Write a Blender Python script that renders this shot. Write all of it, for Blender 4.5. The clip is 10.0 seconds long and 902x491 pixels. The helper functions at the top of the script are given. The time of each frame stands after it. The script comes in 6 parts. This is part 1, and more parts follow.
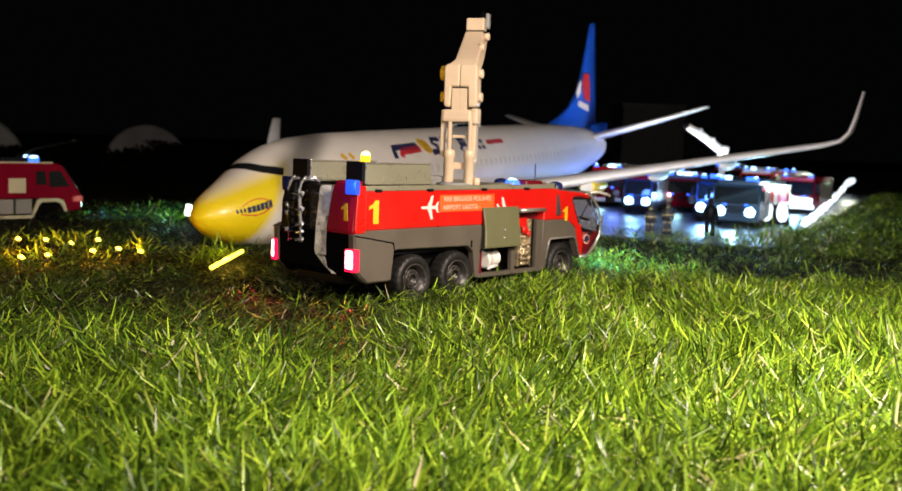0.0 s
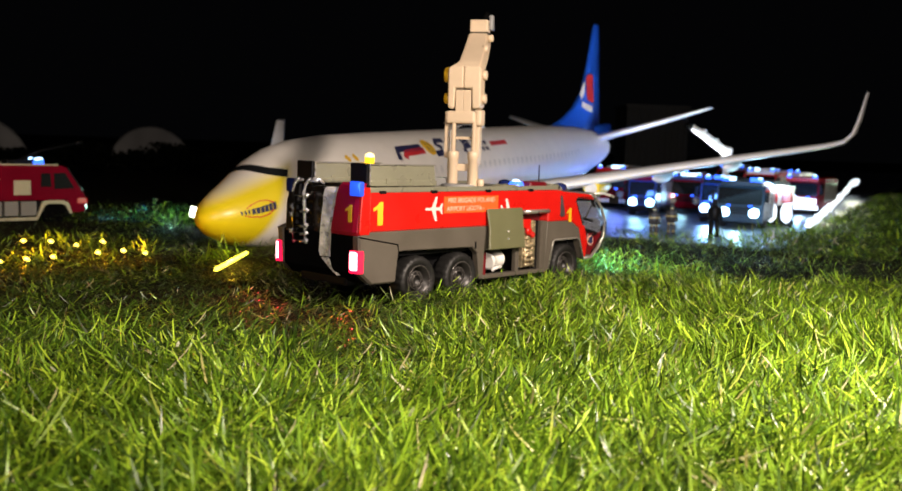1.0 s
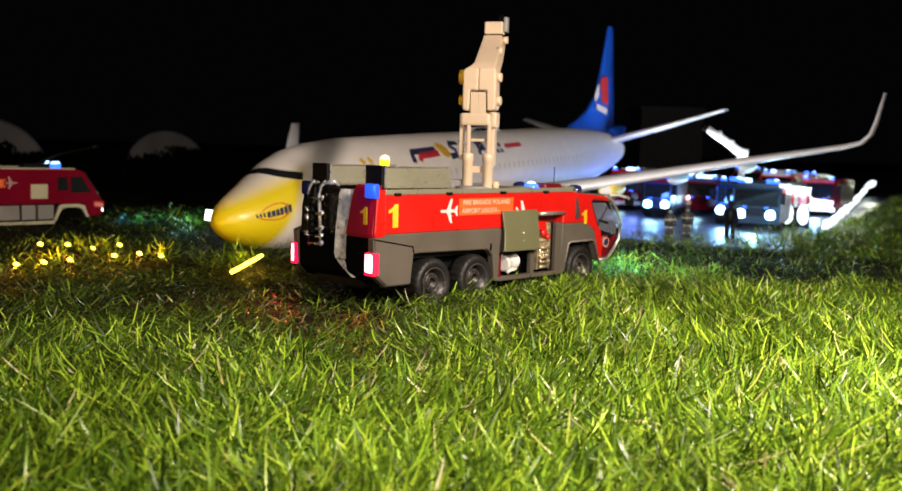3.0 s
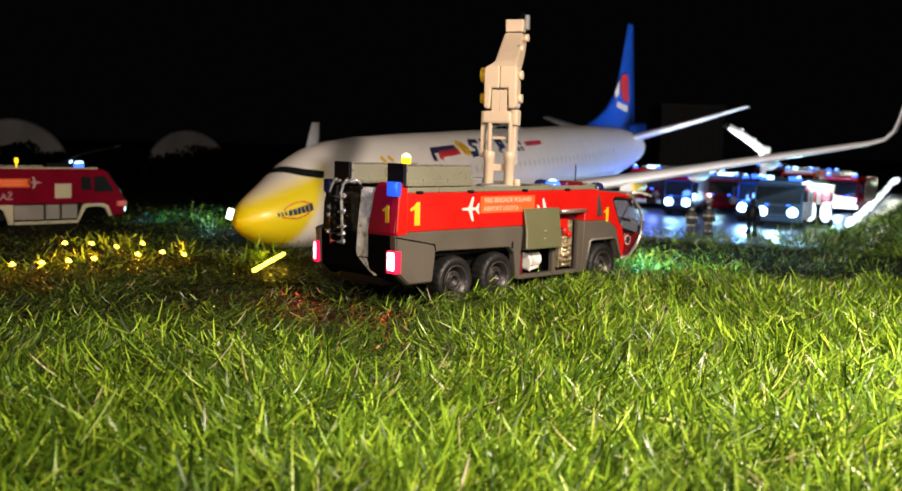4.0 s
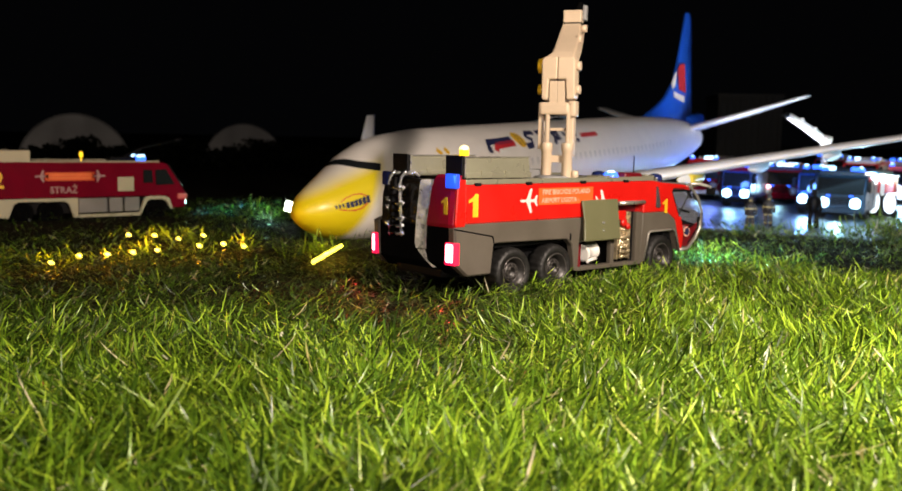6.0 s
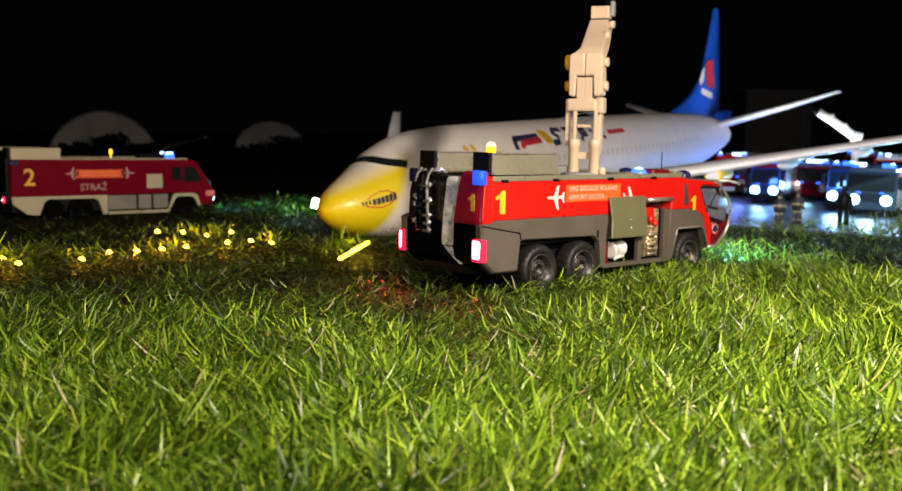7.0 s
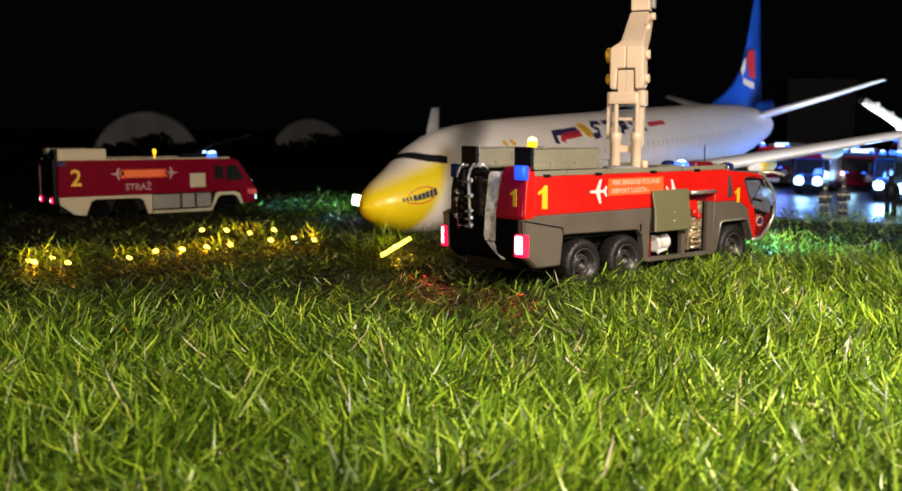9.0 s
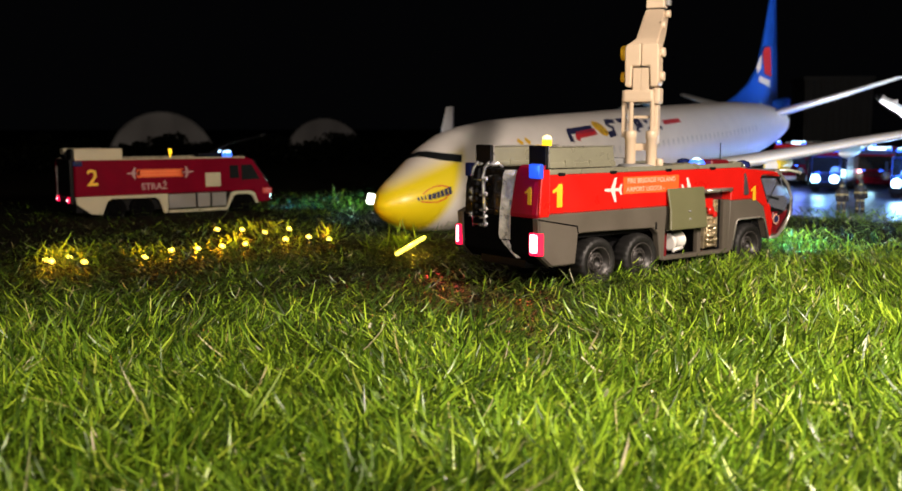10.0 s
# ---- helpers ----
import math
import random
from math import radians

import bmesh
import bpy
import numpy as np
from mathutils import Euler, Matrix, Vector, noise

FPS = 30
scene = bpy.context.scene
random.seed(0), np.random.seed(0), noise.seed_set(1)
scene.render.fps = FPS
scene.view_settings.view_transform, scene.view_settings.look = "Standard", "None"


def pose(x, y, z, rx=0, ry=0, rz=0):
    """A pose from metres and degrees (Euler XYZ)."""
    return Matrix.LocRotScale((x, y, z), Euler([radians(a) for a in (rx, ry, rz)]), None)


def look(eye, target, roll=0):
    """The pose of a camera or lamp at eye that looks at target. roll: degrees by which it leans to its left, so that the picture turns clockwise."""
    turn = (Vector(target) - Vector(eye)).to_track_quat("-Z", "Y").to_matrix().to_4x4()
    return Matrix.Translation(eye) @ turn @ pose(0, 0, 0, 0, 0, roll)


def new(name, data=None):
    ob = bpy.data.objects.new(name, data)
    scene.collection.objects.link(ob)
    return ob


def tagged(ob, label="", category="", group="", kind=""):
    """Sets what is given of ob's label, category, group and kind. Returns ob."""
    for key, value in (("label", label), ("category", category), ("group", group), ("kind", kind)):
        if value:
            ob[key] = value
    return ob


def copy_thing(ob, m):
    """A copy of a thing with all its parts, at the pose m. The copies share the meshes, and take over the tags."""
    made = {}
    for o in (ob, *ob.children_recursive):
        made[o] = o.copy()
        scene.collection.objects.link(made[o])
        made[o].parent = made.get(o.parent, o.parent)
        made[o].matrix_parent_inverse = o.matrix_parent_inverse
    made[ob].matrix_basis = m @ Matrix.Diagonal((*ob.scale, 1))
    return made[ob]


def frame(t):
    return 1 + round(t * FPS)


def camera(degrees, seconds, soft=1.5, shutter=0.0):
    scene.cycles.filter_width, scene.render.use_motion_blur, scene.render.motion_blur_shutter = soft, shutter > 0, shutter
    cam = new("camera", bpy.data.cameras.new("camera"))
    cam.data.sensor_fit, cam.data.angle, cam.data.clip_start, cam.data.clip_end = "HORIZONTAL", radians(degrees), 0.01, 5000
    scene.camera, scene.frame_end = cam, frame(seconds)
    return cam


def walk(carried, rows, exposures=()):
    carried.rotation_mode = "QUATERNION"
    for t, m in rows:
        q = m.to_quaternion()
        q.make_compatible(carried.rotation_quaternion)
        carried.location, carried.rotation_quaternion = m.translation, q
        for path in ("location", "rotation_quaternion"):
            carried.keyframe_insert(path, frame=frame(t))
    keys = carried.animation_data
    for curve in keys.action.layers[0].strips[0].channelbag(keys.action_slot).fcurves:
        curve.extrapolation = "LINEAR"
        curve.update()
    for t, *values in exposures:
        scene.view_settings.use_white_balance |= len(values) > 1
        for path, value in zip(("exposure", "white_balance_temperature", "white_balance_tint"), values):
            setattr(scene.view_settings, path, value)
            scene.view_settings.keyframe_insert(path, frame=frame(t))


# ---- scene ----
cam = camera(49.79, 10.0)
PATH = [
    (0, (-0.3304, -0.3584, 0.0831), (0.3992, 0.3176, -0.0198), 2.02),
    (0.5, (-0.3307, -0.3588, 0.0833), (0.3974, 0.3189, -0.0195), 1.98),
    (1, (-0.3310, -0.3587, 0.0832), (0.3961, 0.3203, -0.0185), 1.92),
    (1.5, (-0.3310, -0.3585, 0.0831), (0.3940, 0.3228, -0.0176), 1.80),
    (2, (-0.3309, -0.3583, 0.0829), (0.3922, 0.3252, -0.0168), 1.72),
    (3.5, (-0.3311, -0.3578, 0.0825), (0.3804, 0.3379, -0.0170), 1.64),
    (4, (-0.3320, -0.3574, 0.0823), (0.3712, 0.3464, -0.0187), 1.49),
    (4.5, (-0.3328, -0.3571, 0.0823), (0.3604, 0.3560, -0.0224), 1.41),
    (5, (-0.3335, -0.3570, 0.0824), (0.3502, 0.3649, -0.0244), 1.34),
    (5.5, (-0.3341, -0.3565, 0.0823), (0.3401, 0.3741, -0.0262), 1.24),
    (7, (-0.3351, -0.3557, 0.0821), (0.3085, 0.4012, -0.0318), 1.07),
    (7.5, (-0.3353, -0.3553, 0.0819), (0.3013, 0.4072, -0.0335), 0.91),
    (8, (-0.3358, -0.3552, 0.0822), (0.2928, 0.4135, -0.0359), 0.49),
    (8.5, (-0.3365, -0.3552, 0.0824), (0.2834, 0.4204, -0.0370), 0.32),
    (9, (-0.3368, -0.3550, 0.0825), (0.2756, 0.4265, -0.0371), 0.18),
    (9.5, (-0.3369, -0.3548, 0.0823), (0.2668, 0.4334, -0.0375), 0.07),
    (10, (-0.3367, -0.3548, 0.0823), (0.2637, 0.4357, -0.0383), 0.00),
]
walk(cam, [(t, look(e, g, r)) for t, e, g, r in PATH])

# ---- world and lamps ----
GROUND = 0.0055            # level of the soil under the lawn
night = bpy.data.worlds.new("night_sky")
scene.world = night
night.use_nodes = True
night.node_tree.nodes["Background"].inputs["Color"].default_value = (0.72, 0.75, 0.9, 1)
night.node_tree.nodes["Background"].inputs["Strength"].default_value = 0.0013


def lamp(name, kind, place, power, colour, size=0.01, target=None, cone=90, blend=0.5):
    data = bpy.data.lights.new(name, kind)
    data.energy, data.color = power, colour
    data.shadow_soft_size = size
    ob = new(name, data)
    ob.matrix_world = look(place, target) if target else Matrix.Translation(place)
    if kind == "SPOT":
        data.spot_size, data.spot_blend = radians(cone), blend
    return ob


cam.data.dof.use_dof = True
cam.data.dof.focus_distance, cam.data.dof.aperture_fstop = 0.37, 27

# two hand torches, warm white: a strong one ahead of the camera, a weaker one behind it
lamp("weak_torch", "SPOT", (-0.520, -0.560, 0.220), 10.5, (1.0, 0.84, 0.70), 0.010, (0.06, 0.0, 0.03), 150, 0.8)
lamp("torch", "SPOT", (-0.037, -0.360, 0.220), 10.8, (1.0, 0.83, 0.69), 0.013, (0.07, -0.15, 0.0), 150, 0.8)

# ---- materials ----


def shader(name, colour, rough=0.5, metal=0.0, vary=0.12, scale=60.0, bump=0.0, bump_scale=400.0, coat=0.0, glow=None, strength=0.0, grain=0.25):
    """Paint, plastic, metal or glowing lens with two scales of variation."""
    m = bpy.data.materials.new(name)
    m.use_nodes = True
    nt = m.node_tree
    p = nt.nodes["Principled BSDF"]
    p.inputs["Metallic"].default_value = metal
    p.inputs["Coat Weight"].default_value = coat
    p.inputs["Coat Roughness"].default_value = 0.15
    tc = nt.nodes.new("ShaderNodeTexCoord")
    coarse, fine = nt.nodes.new("ShaderNodeTexNoise"), nt.nodes.new("ShaderNodeTexNoise")
    coarse.inputs["Scale"].default_value, fine.inputs["Scale"].default_value = scale, scale * 9
    coarse.inputs["Detail"].default_value, fine.inputs["Detail"].default_value = 3, 4
    for n in (coarse, fine):
        nt.links.new(tc.outputs["Object"], n.inputs["Vector"])
    add = nt.nodes.new("ShaderNodeMath")
    add.operation = "MULTIPLY_ADD"
    nt.links.new(fine.outputs["Fac"], add.inputs[0])
    add.inputs[1].default_value = grain
    nt.links.new(coarse.outputs["Fac"], add.inputs[2])
    ramp = nt.nodes.new("ShaderNodeMapRange")
    ramp.inputs["From Min"].default_value, ramp.inputs["From Max"].default_value = 0.3 + 0.4 * grain, 0.7 + 0.6 * grain
    ramp.inputs["To Min"].default_value, ramp.inputs["To Max"].default_value = 1 - vary, 1 + vary
    nt.links.new(add.outputs[0], ramp.inputs["Value"])
    mul = nt.nodes.new("ShaderNodeVectorMath")
    mul.operation = "SCALE"
    mul.inputs[0].default_value = colour
    nt.links.new(ramp.outputs[0], mul.inputs["Scale"])
    nt.links.new(mul.outputs[0], p.inputs["Base Color"])
    rr = nt.nodes.new("ShaderNodeMapRange")
    rr.inputs["From Min"].default_value, rr.inputs["From Max"].default_value = 0.3, 0.7
    rr.inputs["To Min"].default_value, rr.inputs["To Max"].default_value = rough * 0.8, min(1, rough * 1.2)
    nt.links.new(coarse.outputs["Fac"], rr.inputs["Value"])
    nt.links.new(rr.outputs[0], p.inputs["Roughness"])
    if bump:
        bn, bp = nt.nodes.new("ShaderNodeTexNoise"), nt.nodes.new("ShaderNodeBump")
        bn.inputs["Scale"].default_value = bump_scale
        bp.inputs["Strength"].default_value, bp.inputs["Distance"].default_value = bump, 0.001
        nt.links.new(tc.outputs["Object"], bn.inputs["Vector"])
        nt.links.new(bn.outputs["Fac"], bp.inputs["Height"])
        nt.links.new(bp.outputs[0], p.inputs["Normal"])
    if glow:
        p.inputs["Emission Color"].default_value = (*glow, 1)
        p.inputs["Emission Strength"].default_value = strength
    return m


RED = shader("red_plastic", (0.57, 0.009, 0.006), 0.32, vary=0.08, coat=0.3)
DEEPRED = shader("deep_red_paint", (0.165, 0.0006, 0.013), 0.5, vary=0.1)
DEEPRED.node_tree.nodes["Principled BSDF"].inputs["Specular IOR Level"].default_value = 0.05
CRIMSON = shader("crimson_plastic", (0.13, 0.003, 0.008), 0.4, vary=0.12)
# body red darkened, for the pillar face turned away from the torch
PILLAR_SHADED = shader("shaded_pillar_red", (0.27, 0.003, 0.018), 0.34, vary=0.1, coat=0.2)
OLIVE = shader("olive_grey_plastic", (0.098, 0.084, 0.067), 0.42, vary=0.1, bump=0.05)
GREYBROWN = shader("grey_brown_plastic", (0.055, 0.045, 0.05), 0.5, vary=0.15)
OLIVE_HATCH = shader("olive_green_panel", (0.13, 0.13, 0.066), 0.35, vary=0.08)
BOXGREY = shader("silver_olive_case", (0.32, 0.31, 0.225), 0.3, 0.45, vary=0.1)
CREAM = shader("cream_plastic", (0.60, 0.47, 0.335), 0.4, vary=0.06)
WHITE = shader("white_plastic", (0.78, 0.76, 0.72), 0.38, vary=0.05)
BLACK = shader("black_plastic", (0.006, 0.006, 0.0065), 0.5, vary=0.2)
BLACK.node_tree.nodes["Principled BSDF"].inputs["Specular IOR Level"].default_value = 0.12
GLOSSBLACK = shader("glossy_black_plastic", (0.008, 0.007, 0.006), 0.22, vary=0.3, bump=0.2, bump_scale=300)
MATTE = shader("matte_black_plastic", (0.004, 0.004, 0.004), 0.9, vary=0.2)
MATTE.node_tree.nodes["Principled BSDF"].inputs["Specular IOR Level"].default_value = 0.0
RUBBER = shader("tyre_rubber", (0.009, 0.0085, 0.008), 0.55, vary=0.25, bump=0.3, bump_scale=900)
RIM = shader("dark_rim", (0.024, 0.022, 0.021), 0.36, 0.4)
CHROME = shader("chrome", (0.85, 0.85, 0.86), 0.16, 0.8, vary=0.05)
FOIL = shader("bright_foil", (0.66, 0.63, 0.55), 0.3, 0.5, vary=0.4, scale=260, bump=0.6, bump_scale=300)
SILVER = shader("silver_trim", (0.5, 0.47, 0.42), 0.3, 0.7, vary=0.1)
GOLD = shader("brass_fittings", (0.50, 0.41, 0.26), 0.28, 0.6, vary=0.25, scale=300)
YELLOW = shader("yellow_sticker", (0.80, 0.47, 0.02), 0.45)
ORANGE = shader("orange_sticker", (0.85, 0.11, 0.02), 0.45)
DECALWHITE = shader("white_sticker", (0.72, 0.64, 0.61), 0.45)
LETTERS = shader("pale_pink_print", (0.74, 0.40, 0.30), 0.5)
NAVY = shader("navy_sticker", (0.02, 0.025, 0.08), 0.45)
LOGORED = shader("red_sticker", (0.55, 0.03, 0.04), 0.45)
SEATGREY = shader("grey_interior", (0.25, 0.25, 0.25), 0.6)
BLUELENS = shader("blue_corner_lens", (0.02, 0.05, 0.3), 0.2, coat=0.3, glow=(0.03, 0.12, 1.0), strength=0.7)
BLUEGLOW = shader("lit_blue_lens", (0.05, 0.1, 0.8), 0.2, glow=(0.03, 0.14, 1), strength=2.6)
NAVYLENS = shader("dark_blue_lens", (0.012, 0.02, 0.10), 0.2, coat=0.4)
BLUECORE = shader("lit_blue_bulb", (0.6, 0.8, 1), 0.2, glow=(0.42, 0.70, 1), strength=3.2)
REDGLOW = shader("lit_red_lens", (0.8, 0.02, 0.02), 0.2, glow=(1.0, 0.008, 0.07), strength=1.5)
REDHOT = shader("lit_red_bulb", (1, 0.4, 0.5), 0.2, glow=(1.0, 0.42, 0.48), strength=5)
AMBERGLOW = shader("lit_amber_lens", (0.9, 0.5, 0.02), 0.2, glow=(1, 0.58, 0.02), strength=1.8)
AMBERCORE = shader("lit_amber_bulb", (1, 0.9, 0.5), 0.2, glow=(1, 0.80, 0.32), strength=2)
YELLOWGLOW = shader("lit_yellow_diode", (0.9, 0.7, 0.1), 0.2, glow=(1, 0.74, 0.12), strength=5)
YELLOWTUBE = shader("lit_yellow_tube", (0.9, 0.7, 0.1), 0.2, glow=(1, 0.76, 0.07), strength=5)
COLDGLOW = shader("lit_headlamp", (0.9, 0.95, 1), 0.2, glow=(0.38, 0.75, 1.0), strength=8)
TEALGLOW = shader("lit_teal_headlamp", (0.8, 1, 0.9), 0.2, glow=(0.45, 1, 0.72), strength=9)
WHITEGLOW = shader("lit_white_lamp", (1, 1, 0.95), 0.2, glow=(1, 1, 0.9), strength=7)

FLARE = shader("white_lamp_and_glare", (0.9, 0.95, 1), 0.3, glow=(0.80, 0.92, 1.0), strength=1.5)


def glass(name, colour):
    m = shader(name, colour, 0.08, vary=0.02)
    m.node_tree.nodes["Principled BSDF"].inputs["Specular IOR Level"].default_value = 0.6
    return m


GLASS = glass("smoked_glazing", (0.012, 0.014, 0.016))
CLEAR = bpy.data.materials.new("clear_glazing")
CLEAR.use_nodes = True
_p = CLEAR.node_tree.nodes["Principled BSDF"]
_p.inputs["Base Color"].default_value = (0.76, 0.82, 1.0, 1)
_p.inputs["Roughness"].default_value, _p.inputs["Transmission Weight"].default_value, _p.inputs["IOR"].default_value = 0.06, 0.90, 1.05

# ---- mesh helpers ----


def merge(bm, other):
    """Adds a small bmesh to bm."""
    made = [bm.verts.new(v.co) for v in other.verts]
    other.verts.index_update()
    for f in other.faces:
        nf = bm.faces.new([made[v.index] for v in f.verts])
        nf.smooth = f.smooth
    other.free()
    return bm


def begin():
    return bmesh.new()


def box(bm, x0, x1, y0, y1, z0, z1, bev=0.0004, m=None):
    b = bmesh.new()
    bmesh.ops.create_cube(b, size=1)
    for v in b.verts:
        v.co = Vector(((x0 + x1) / 2 + v.co.x * (x1 - x0), (y0 + y1) / 2 + v.co.y * (y1 - y0), (z0 + z1) / 2 + v.co.z * (z1 - z0)))
    if bev:
        bmesh.ops.bevel(b, geom=b.edges[:], offset=bev, segments=2, profile=0.6, affect="EDGES", clamp_overlap=True)
    if m:
        b.transform(m)
    return merge(bm, b)


def prism(bm, pts, y0, y1, bev=0.0003, axis="y", m=None):
    """A polygon of (x, z) pushed along y, or of (y, z) along x, or of (x, y) along z."""
    b = bmesh.new()
    place = {"y": lambda p, h: (p[0], h, p[1]), "x": lambda p, h: (h, p[0], p[1]), "z": lambda p, h: (p[0], p[1], h)}[axis]
    low = [b.verts.new(place(p, y0)) for p in pts]
    top = [b.verts.new(place(p, y1)) for p in pts]
    b.faces.new(low), b.faces.new(top[::-1])
    for i in range(len(pts)):
        j = (i + 1) % len(pts)
        b.faces.new((low[j], low[i], top[i], top[j]))
    bmesh.ops.recalc_face_normals(b, faces=b.faces[:])
    if bev:
        bmesh.ops.bevel(b, geom=b.edges[:], offset=bev, segments=1, affect="EDGES", clamp_overlap=True)
    if m:
        b.transform(m)
    return merge(bm, b)


def rings(bm, loops, closed_ends=True, smooth=True):
    """A skin through loops of equal length."""
    rows = [[bm.verts.new(p) for p in loop] for loop in loops]
    n = len(rows[0])
    for a, b in zip(rows, rows[1:]):
        for i in range(n):
            f = bm.faces.new((a[i], a[(i + 1) % n], b[(i + 1) % n], b[i]))
            f.smooth = smooth
    if closed_ends:
        bm.faces.new(rows[0][::-1]), bm.faces.new(rows[-1])
    return bm


def tube(bm, pts, r, seg=8, r2=None):
    pts = [Vector(p) for p in pts]
    loops = []
    up = Vector((0.13, 0.29, 0.95))
    for i, p in enumerate(pts):
        d = (pts[min(i + 1, len(pts) - 1)] - pts[max(i - 1, 0)]).normalized()
        a = d.cross(up if abs(d.dot(up.normalized())) < 0.95 else Vector((1, 0, 0))).normalized()
        b = d.cross(a)
        k = r if r2 is None else r + (r2 - r) * i / (len(pts) - 1)
        loops.append([p + (a * math.cos(t) + b * math.sin(t)) * k for t in [2 * math.pi * j / seg for j in range(seg)]])
    return rings(bm, loops)


def lathe(bm, profile, centre, axis, seg=20):
    """A profile of (radius, height) turned round an axis."""
    q = Vector((0, 0, 1)).rotation_difference(Vector(axis))
    c = Vector(centre)
    return rings(bm, [[c + q @ Vector((r * math.cos(t), r * math.sin(t), h)) for t in [2 * math.pi * j / seg for j in range(seg)]] for r, h in profile])


def flat(bm, pts, m=None):
    """One thin plate of (u, v) points, 0.15 mm thick, laid by m."""
    return prism(bm, pts, 0, 0.00015, 0, "z", m)


def part(name, bm, material, parent=None, label=""):
    bmesh.ops.recalc_face_normals(bm, faces=bm.faces[:])
    me = bpy.data.meshes.new(name)
    bm.to_mesh(me)
    bm.free()
    me.materials.append(material)
    ob = new(name, me)
    ob.parent = parent
    return tagged(ob, label) if label else ob


def thing(name, m, label, category, group="", kind=""):
    """The Empty at a thing's base."""
    ob = new(name)
    ob.empty_display_size = 0.01
    ob.matrix_world = m
    return tagged(ob, label, category, group, kind)


def twin(ob, m):
    """Another part on the same mesh."""
    o = ob.copy()
    scene.collection.objects.link(o)
    o.matrix_basis = m
    return o


def word(text, height, material, parent, m, name="lettering", stretch=1.0):
    """Raised lettering, laid by m (x along the line, y up)."""
    cu = bpy.data.curves.new(name, "FONT")
    cu.body, cu.size, cu.extrude, cu.align_x, cu.align_y = text, height, 0.00007, "CENTER", "CENTER"
    cu.offset = height * 0.018                       # bold
    tmp = bpy.data.objects.new(name, cu)
    scene.collection.objects.link(tmp)
    bpy.context.view_layer.update()
    me = bpy.data.meshes.new_from_object(tmp.evaluated_get(bpy.context.evaluated_depsgraph_get()))
    bpy.data.objects.remove(tmp)
    me.transform(Matrix.Diagonal((stretch, 1, 1, 1)))
    me.materials.clear()
    me.materials.append(material)
    ob = new(name, me)
    ob.parent, ob.matrix_basis = parent, m
    return ob


# lays flat work on the side that looks towards -y, +y and -x
SIDE = lambda x, z, y=-0.0301: Matrix.Translation((x, y, z)) @ Matrix(((1, 0, 0, 0), (0, 0, -1, 0), (0, 1, 0, 0), (0, 0, 0, 1)))
REAR = lambda y, z, x=-0.0402: Matrix.Translation((x, y, z)) @ Matrix(((0, 0, -1, 0), (-1, 0, 0, 0), (0, 1, 0, 0), (0, 0, 0, 1)))
AIRLINER_ICON = [(-1, 0), (-0.85, 0.1), (-0.25, 0.12), (0.15, 0.95), (0.38, 0.95), (0.2, 0.13), (0.62, 0.12), (0.85, 0.42), (1, 0.42), (0.9, 0), (1, -0.42), (0.85, -0.42), (0.62, -0.12), (0.2, -0.13), (0.38, -0.95), (0.15, -0.95), (-0.25, -0.12), (-0.85, -0.1)]


ONE = [(0.30, 0.0), (0.62, 0.0), (0.62, 1.0), (0.42, 1.0), (0.30, 0.86), (0.06, 0.74), (0.06, 0.60), (0.30, 0.68)]


def numeral_one(height, material, parent, m):
    b = begin()
    flat(b, [((u - 0.4) * height, (v - 0.5) * height) for u, v in ONE], DOWN @ m)
    return part("number", b, material, parent)

# ---- lawn, runway ----
AXIS = radians(16)                      # the runway's heading
RUN = Vector((math.cos(AXIS), math.sin(AXIS), 0))
ACROSS = Vector((-RUN.y, RUN.x, 0))
RUN_END = Vector((0.446, -0.002, 0))      # its near corner
RUN_WIDTH, RUN_LENGTH = 0.56, 6.0

SOIL = shader("lawn_soil", (0.012, 0.011, 0.006), 0.95, grain=0.8, vary=0.5, scale=40, bump=0.8, bump_scale=220)
SOIL.node_tree.nodes["Principled BSDF"].inputs["Specular IOR Level"].default_value = 0.05
bm = begin()
N = 48
span = [(-1 + 2 * i / N) for i in range(N + 1)]
grid = [[bm.verts.new((0.5 + 30 * u ** 3 + 0.6 * u, 0.3 + 30 * v ** 3 + 0.6 * v, GROUND - 0.0006 + 0.0008 * noise.noise((u * 60, v * 60, 0)))) for v in span] for u in span]
for i in range(N):
    for j in range(N):
        bm.faces.new((grid[i][j], grid[i + 1][j], grid[i + 1][j + 1], grid[i][j + 1]))
tagged(part("ground", bm, SOIL), "dark soil of a mown lawn", "ground", kind="structure")

ASPHALT = shader("wet_asphalt", (0.045, 0.055, 0.075), 0.36, vary=0.3, scale=30, bump=0.15, bump_scale=900)
bm = begin()
c = [RUN_END, RUN_END + RUN * RUN_LENGTH, RUN_END + RUN * RUN_LENGTH + ACROSS * RUN_WIDTH, RUN_END + ACROSS * RUN_WIDTH]
prism(bm, [(p.x, p.y) for p in c], GROUND - 0.004, GROUND + 0.0012, 0.0003, "z")
tagged(part("runway", bm, ASPHALT), "wet dark asphalt strip shining under lamps", "runway", kind="structure")


